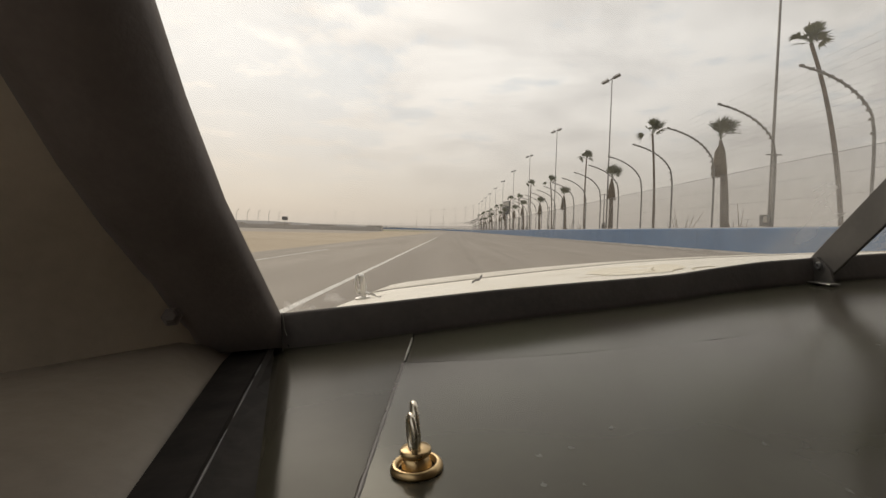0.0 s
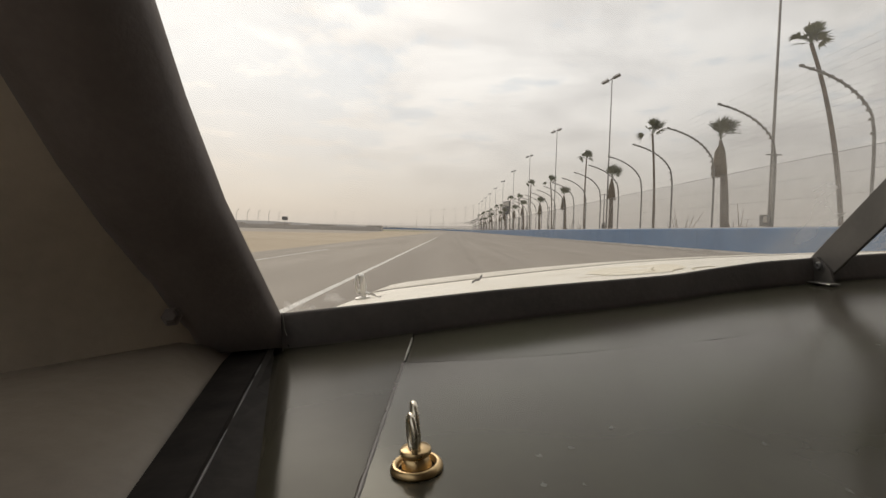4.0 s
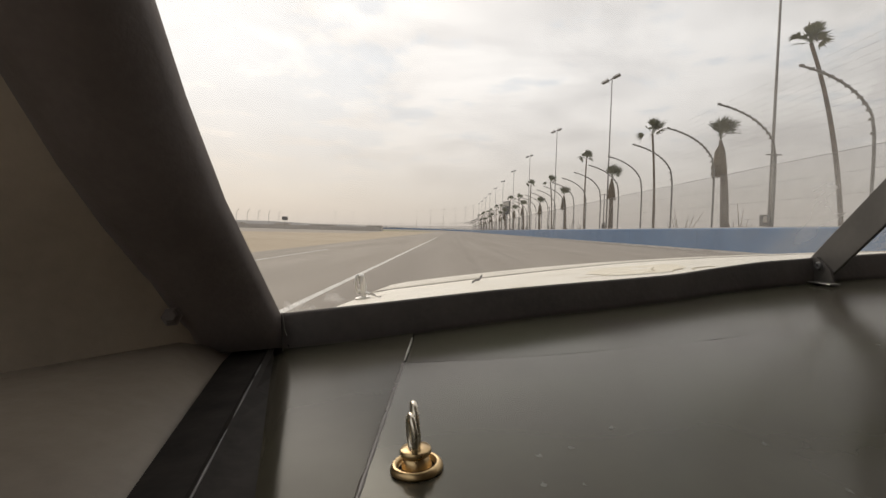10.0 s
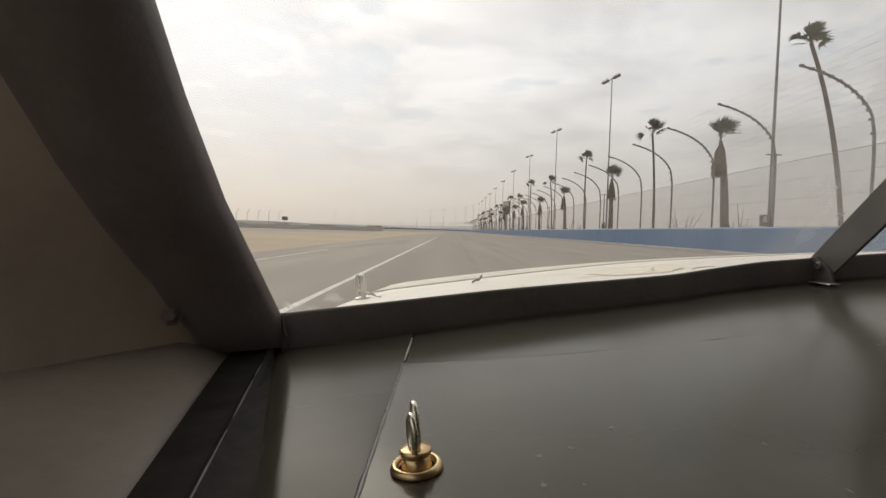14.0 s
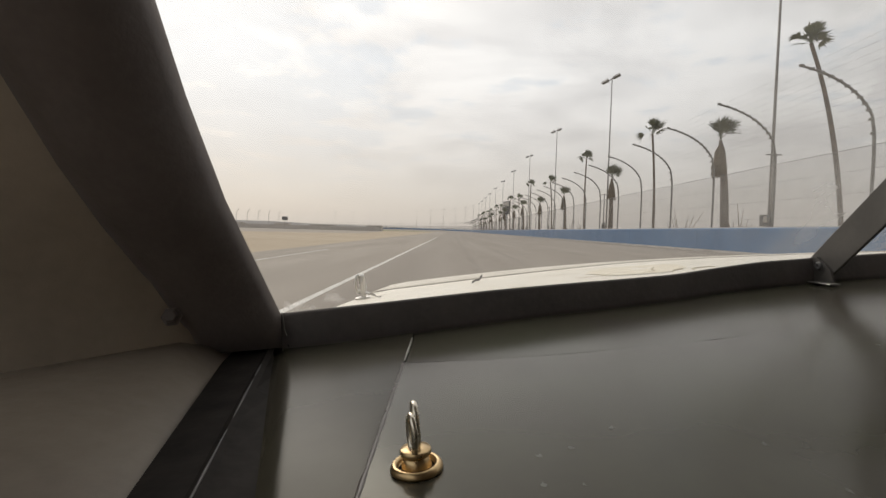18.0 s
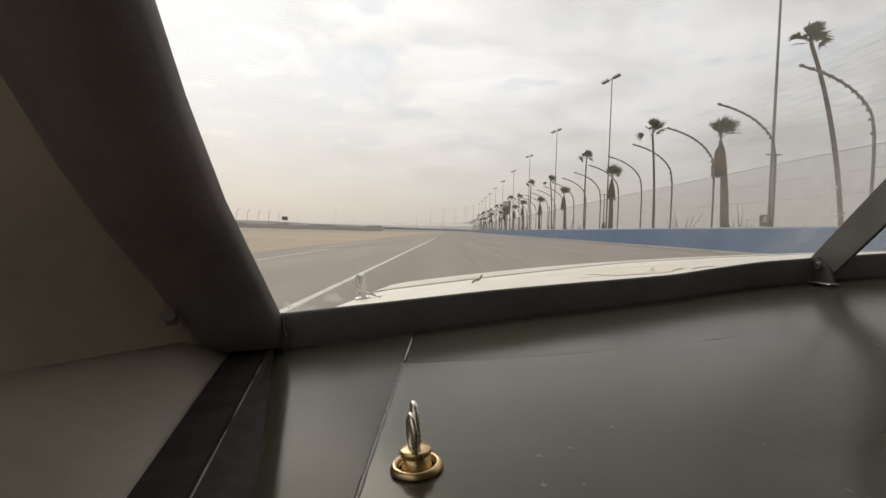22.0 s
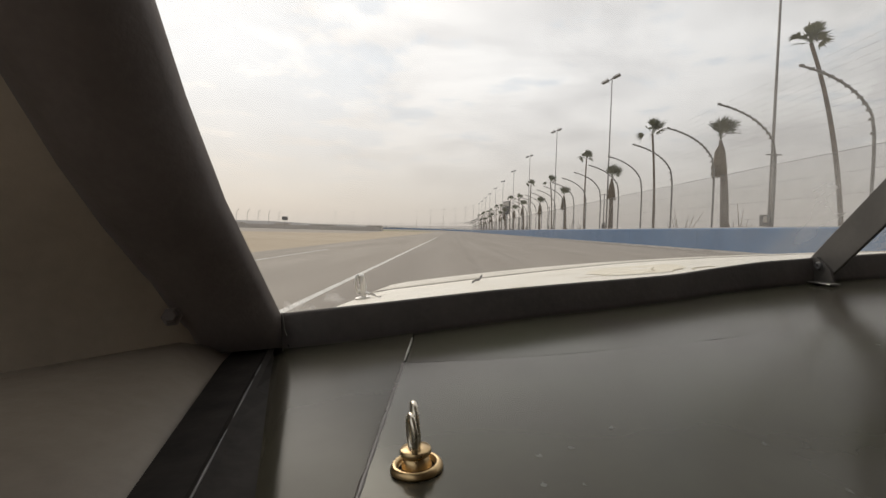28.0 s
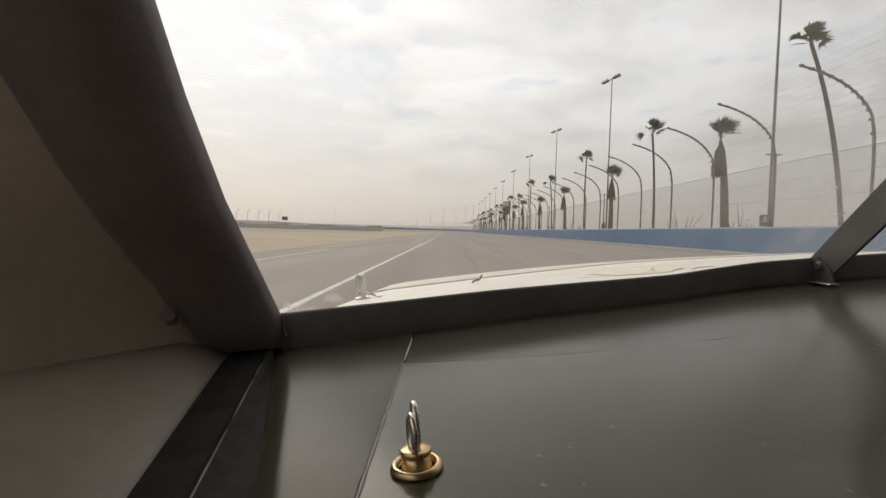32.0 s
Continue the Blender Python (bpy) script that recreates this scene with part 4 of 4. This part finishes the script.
def pull_loop(cx, cy, cz, half, tall, angle, wire):
    ax = Vector((math.cos(radians(angle)), math.sin(radians(angle)), 0))
    ring = [Vector((cx, cy, cz)) + half * math.cos(a) * ax + Vector((0, 0, tall * math.sin(a))) for a in (2 * math.pi * k / 44 for k in range(45))]
    return tube(ring, wire, 12, caps=False)


rbpart("pull_ring", pull_loop(0.0006, 0.0020, 0.0228, 0.0060, 0.0112, 103, 0.0018), M_RING, "worn plated steel pull ring")
rbpart("pull_ring", pull_loop(-0.0008, -0.0030, 0.0204, 0.0056, 0.0094, 110, 0.0018), M_RING, "worn plated steel pull ring")

# pale scuffs on the sheet
rng = random.Random(4)
for x, y, r in ((0.0875, 0.2835, 0.0022), (0.0579, 0.2603, 0.0018), (0.0387, 0.253, 0.0017), (0.0359, 0.2245, 0.0016), (0.1628, 0.2617, 0.0018), (0.1759, 0.2215, 0.0016), (0.0545, 0.2235, 0.0011), (0.361, 0.418, 0.0016)):
    out = []
    for k in range(11):
        a = 2 * math.pi * k / 11
        q = r * rng.uniform(0.4, 1.2)
        px, py = x + q * math.cos(a), y + 1.5 * q * math.sin(a)
        out.append((px, py, dash_z(px, py) + 0.0001))
    carpart("scuff", mesh_of(out, [tuple(range(11))]), M_SCUFF, dashboard, "pale scuff")

# ---- signs, boards and screens round the oval ----
def letters(text, size, material, parent, m, label):
    cu = bpy.data.curves.new("lettering", "FONT")
    cu.body = text
    cu.size = size
    cu.extrude = 0.01
    cu.shear = 0.25
    cu.align_x = "CENTER"
    cu.align_y = "CENTER"
    tmp = new("lettering", cu)
    me = bpy.data.meshes.new_from_object(tmp.evaluated_get(bpy.context.evaluated_depsgraph_get()))
    bpy.data.objects.remove(tmp)
    bpy.data.curves.remove(cu)
    bm = bmesh.new()
    bm.from_mesh(me)
    bpy.data.meshes.remove(me)
    bm.transform(m)
    return part("lettering", bm, material, parent, label)


def wall_sign(s, length, material, label, group=""):
    p = on(s, WALL)
    t = thing("wall_sign", label, "sign", p, group)
    part("sign_sheet", rail(s - length / 2, s + length / 2, (WALL - 0.03, WALL - 0.03, WALL - 0.004, WALL - 0.004), (0.12, 1.14, 1.14, 0.12), 4), material, t)
    return t


def face_of(s, d, z):
    p = on(s, d, z)
    return Matrix.Translation(p) @ pose(0, 0, 0, 90, 0, heading(s) - 90)


t = wall_sign(-540, 9.0, M_RED, "red wall banner with white welcome lettering")
letters("BIENVENIDOS  a", 0.95, M_WHITE, t, face_of(-540, WALL - 0.04, 0.56), "white slanted letters")
t = wall_sign(-526, 4.0, M_BOARD, "black wall banner with three pale marks")
for k in (-1.2, 0, 1.2):
    part("mark", rail(-526 + k - 0.35, -526 + k + 0.35, (WALL - 0.05, WALL - 0.05, WALL - 0.03, WALL - 0.03), (0.45, 0.7, 0.7, 0.45), 1), M_WHITE, t)
t = wall_sign(-670, 11.0, M_WHITE, "white wall banner with dark red block marks")
for k in range(8):
    u = -670 - 3.6 + k * 0.85 + (0.5 if k > 3 else 0)
    part("mark", rail(u - 0.3, u + 0.3, (WALL - 0.05, WALL - 0.05, WALL - 0.03, WALL - 0.03), (0.35, 0.8, 0.8, 0.35), 1), M_RED, t)


def big_board(s, d, pale_top):
    p = on(s, d)
    t = thing("sign_board", "large black board with pale marks on a steel post" if not pale_top else "large black board with a pale upper panel on a steel post", "sign board", p)
    m = Matrix.Translation(p) @ pose(0, 0, 0, 0, 0, heading(s) + 18)
    bm = tube([(0, 0, -0.1), (0, 0, 6.2)], 0.24, 12)
    bm.transform(m)
    part("post", bm, M_POLE, t, smooth=True)
    bm = box(0, 0, 8.3, 0.35, 4.6, 4.2, bevel=0.03)
    bm.transform(m)
    board = part("board", bm, M_BOARD, t)
    if pale_top:
        bm = box(-0.2, 0, 9.45, 0.04, 4.1, 1.35)
        bm.transform(m)
        part("pale_panel", bm, M_CONC, board)
    else:
        for v in (-1.3, 1.3):
            bm = box(-0.2, v, 9.5, 0.04, 1.5, 0.45)
            bm.transform(m)
            part("mark", bm, M_WHITE, board)


big_board(-180, 17.6, False)
big_board(155, 17.6, True)

# white screen cloth on the fence of the far turn
screens = thing("fence_screen", "white cloth screens stretched along the arched fence of the turn", "fence", on(-560, FENCE, 1.06), kind="structure")
for i in range(-185, -66):
    s = PITCH0 + i * BAY
    o = new("fence_post", post_data)
    o.parent = screens
    o.matrix_parent_inverse = screens.matrix_basis.inverted()
    p = on(s, FENCE)
    o.matrix_basis = pose(p.x, p.y, p.z, 0, 0, heading(s))
for i in range(-26, -13):
    a = 26.2 + 27.15 * i + 1.3
    for j in range(3):
        u0, u1 = a + 8.18 * j, a + 8.18 * (j + 1) - 0.04
        cols = [u0 + (u1 - u0) * k / 4 for k in range(5)]
        rows = [[on(u, FENCE + 0.10 + q[0] + 0.03 * math.sin(2.1 * u + 0.7 * n), q[2]) for n, q in enumerate(POST)] for u in cols]
        part("screen_cloth", loft(rows, closed=False), M_SCREEN, screens)
part("foot_stripe", rail(A_END, -420, (WALL - 0.06, WALL - 0.06, WALL + 0.02, WALL + 0.02), (0.12, 0.36, 0.36, 0.12), 9), M_WHITE, wall_outer, "white stripe along the foot of the wall")

# braced bays of the fence: cross rails, thin uprights and a raking stay


def braced_bay(s):
    t = thing("fence_gate", "braced steel gate bay in the arched fence", "gate", on(s, FENCE, 1.06), "braced gate bays in the fence")
    for z in (1.95, 2.75, 3.55):
        part("cross_rail", tube([on(s - BAY, FENCE - 0.08, z), on(s, FENCE - 0.08, z)], 0.035, 6), M_STEEL, t)
    for k in (1, 2):
        part("upright", tube([on(s - BAY * k / 3, FENCE - 0.12, 1.1), on(s - BAY * k / 3, FENCE - 0.12, 3.55)], 0.03, 6), M_STEEL, t)
    part("stay", tube([on(s, FENCE - 0.10, 2.9), on(s + 2.1, FENCE - 0.10, 1.12)], 0.045, 8), M_STEEL, t)
    part("main_post", tube([on(s, FENCE - 0.10, 1.08), on(s, FENCE - 0.10, 3.7)], 0.08, 10), M_STEEL, t)


for i in (-25, 17):
    braced_bay(PITCH0 + i * BAY)

# roadside odds and ends behind the fence
rng = random.Random(21)


def bare_shrub(at, seed):
    r = random.Random(seed)
    t = thing("bare_shrub", "leafless dry shrub behind the fence", "shrub", at, "dry shrubs behind the fence")
    for k in range(13):
        az, el = r.uniform(0, 6.28), radians(r.uniform(42, 82))
        d = Vector((math.cos(az) * math.cos(el), math.sin(az) * math.cos(el), math.sin(el)))
        ln = r.uniform(1.4, 2.7)
        b = Vector(at)
        e = b + d * ln + Vector((r.uniform(-0.2, 0.2), r.uniform(-0.2, 0.2), 0))
        part("branch", tube([b - d * 0.05, b.lerp(e, 0.5) + Vector((r.uniform(-0.08, 0.08), r.uniform(-0.08, 0.08), 0)), e], [0.035, 0.024, 0.010], 5), M_SHRUB, t)
    return t


for s, d in ((32.0, 15.0), (27.0, 15.9), (62.0, 15.2), (58.0, 15.8), (110.0, 15.4)):
    bare_shrub(on(s, d, -0.03), int(s))


def meter_post(at):
    t = thing("service_post", "thin steel service post with a small grey box", "service post", at, "service posts behind the fence")
    x, y, z = at
    part("post", tube([(x, y, z - 0.05), (x, y, z + 4.6)], 0.05, 8), M_STEEL, t, smooth=True)
    part("crossarm", box(x, y, z + 4.5, 0.7, 0.05, 0.05), M_STEEL, t)
    box_part = part("box", box(x - 0.05, y - 0.08, z + 1.6, 0.22, 0.16, 0.34, bevel=0.012), M_LAMPHEAD, t)
    part("box_door", box(x - 0.05, y - 0.165, z + 1.6, 0.17, 0.012, 0.27, bevel=0.004), M_STEEL, box_part)
    return t


post0 = meter_post(tuple(on(22.4, 14.6)))
for s in (47.0, 73.0, 101.0, 128.0, 156.0):
    p = on(s, 14.7)
    copy_thing(post0, pose(p.x, p.y, p.z, 0, 0, 0))

# far buildings across the infield
for x, y, w, h in ((-330, 1250, 60, 7), (-210, 1330, 42, 9), (-150, 1300, 26, 6), (-420, 1200, 36, 8), (-520, 1150, 50, 7)):
    t = thing("far_building", "low pale building in the hazy distance", "building", (x, y, -0.30))
    part("walls", box(x, y, h / 2 - 0.30, w, 18, h), M_FARBLD, t)
    part("roof", box(x, y, h + 0.1, w + 1, 19, 0.4), M_CONC, t)
    for k in range(int(w / 7)):
        part("window", box(x - w / 2 + 4 + 7 * k, y - 9.02, h * 0.55, 3.0, 0.1, h * 0.3), M_POLE, t)

# painted highlight: a pale line along the open end of the seam
carpart("seam_edge", tube([(-0.0529, 0.462, DASH + 0.0002), (-0.0529, 0.50, DASH + 0.0002), (-0.0529, 0.555, DASH + 0.0002)], [0.0006, 0.0013, 0.0008], 5), M_SPECK, dashboard, "painted pale highlight along the seam")
# dried grime in the lower corner of the windshield
M_GRIME = sheer("dried_grime", (0.85, 0.82, 0.77), 0.20, True)
rng = random.Random(9)


def glass_pt(x, k):
    return Vector((x, base_y(x) + 0.010, lip_z(x) - 0.004)).lerp(Vector(roof_pt(x)), k) + Vector((0, -0.003, -0.001))


for cx, ck, w in ((-0.196, 0.010, 0.008), (-0.190, 0.020, 0.007), (-0.184, 0.014, 0.006), (-0.178, 0.030, 0.005), (-0.170, 0.008, 0.012), (-0.192, 0.032, 0.004), (-0.145, 0.034, 0.010), (-0.138, 0.030, 0.008)):
    pts = []
    for k in range(10):
        a = 2 * math.pi * k / 10
        q = rng.uniform(0.45, 1.2)
        pts.append(glass_pt(cx + w * q * math.cos(a), ck + 0.014 * q * math.sin(a)))
    carpart("grime_patch", mesh_of(pts, [tuple(range(10))]), M_GRIME, glass, "pale patch of dried grime")

# sealant in the seams of the dash
M_SEAL = mat("brown_sealant", (0.056, 0.045, 0.036), (0.042, 0.034, 0.028), 40.0, 0.30, spec=0.25)
bead = []
for k in range(27):
    y = 0.052 + 0.40 * k / 26
    w = 0.0024 + 0.0004 * math.sin(9 * k) + 0.0003 * math.sin(2.3 * k)
    bead.append([(-0.05285 + w * u, y, DASH - 0.0004 + 0.0011 * (1 - u * u)) for u in (-1.3, -1.0, -0.6, -0.2, 0.2, 0.6, 1.0, 1.3)])
carpart("seam_filler", loft(bead, closed=False), M_SEAL, dashboard, "brown sealant in the seam", True)

# small sign beyond the infield
isign = thing("infield_sign", "small dark sign on a post across the infield", "sign", (-69, 200, -0.30))
part("post", tube([(-69, 200, -0.35), (-69, 200, 3.6)], 0.08, 8), M_STEEL, isign)
part("sign_face", box(-69, 199.9, 4.2, 2.4, 0.15, 1.5, bevel=0.03), M_LAMPHEAD, isign)

# loose pale thread hanging at the corner of the lip
carpart("thread", tube([(-0.1985, 0.5455, -0.083), (-0.197, 0.545, -0.093), (-0.1972, 0.545, -0.102), (-0.195, 0.5448, -0.110)], 0.0004, 5), M_SPECK, car, "short pale loose thread")

# faint rubber marks on the track
M_RUBBER = mat("rubbered_asphalt", (0.272, 0.236, 0.198), (0.214, 0.185, 0.153), 1.2, 0.85, bump=0.2, bscale=25, fine=0.4, stretch=0.1)
for d, w, a, b in ((0.75, 0.22, 8, 95), (2.35, 0.20, 12, 120), (5.6, 0.25, 20, 180), (7.1, 0.22, 30, 160)):
    tagged(part("tyre_mark", rail(a, b, (d - w / 2, d + w / 2, d + w / 2, d - w / 2), (0.0005, 0.0005, 0.003, 0.003), 10), M_RUBBER), "faint dark rubber mark along the asphalt", "tyre mark", kind="structure")
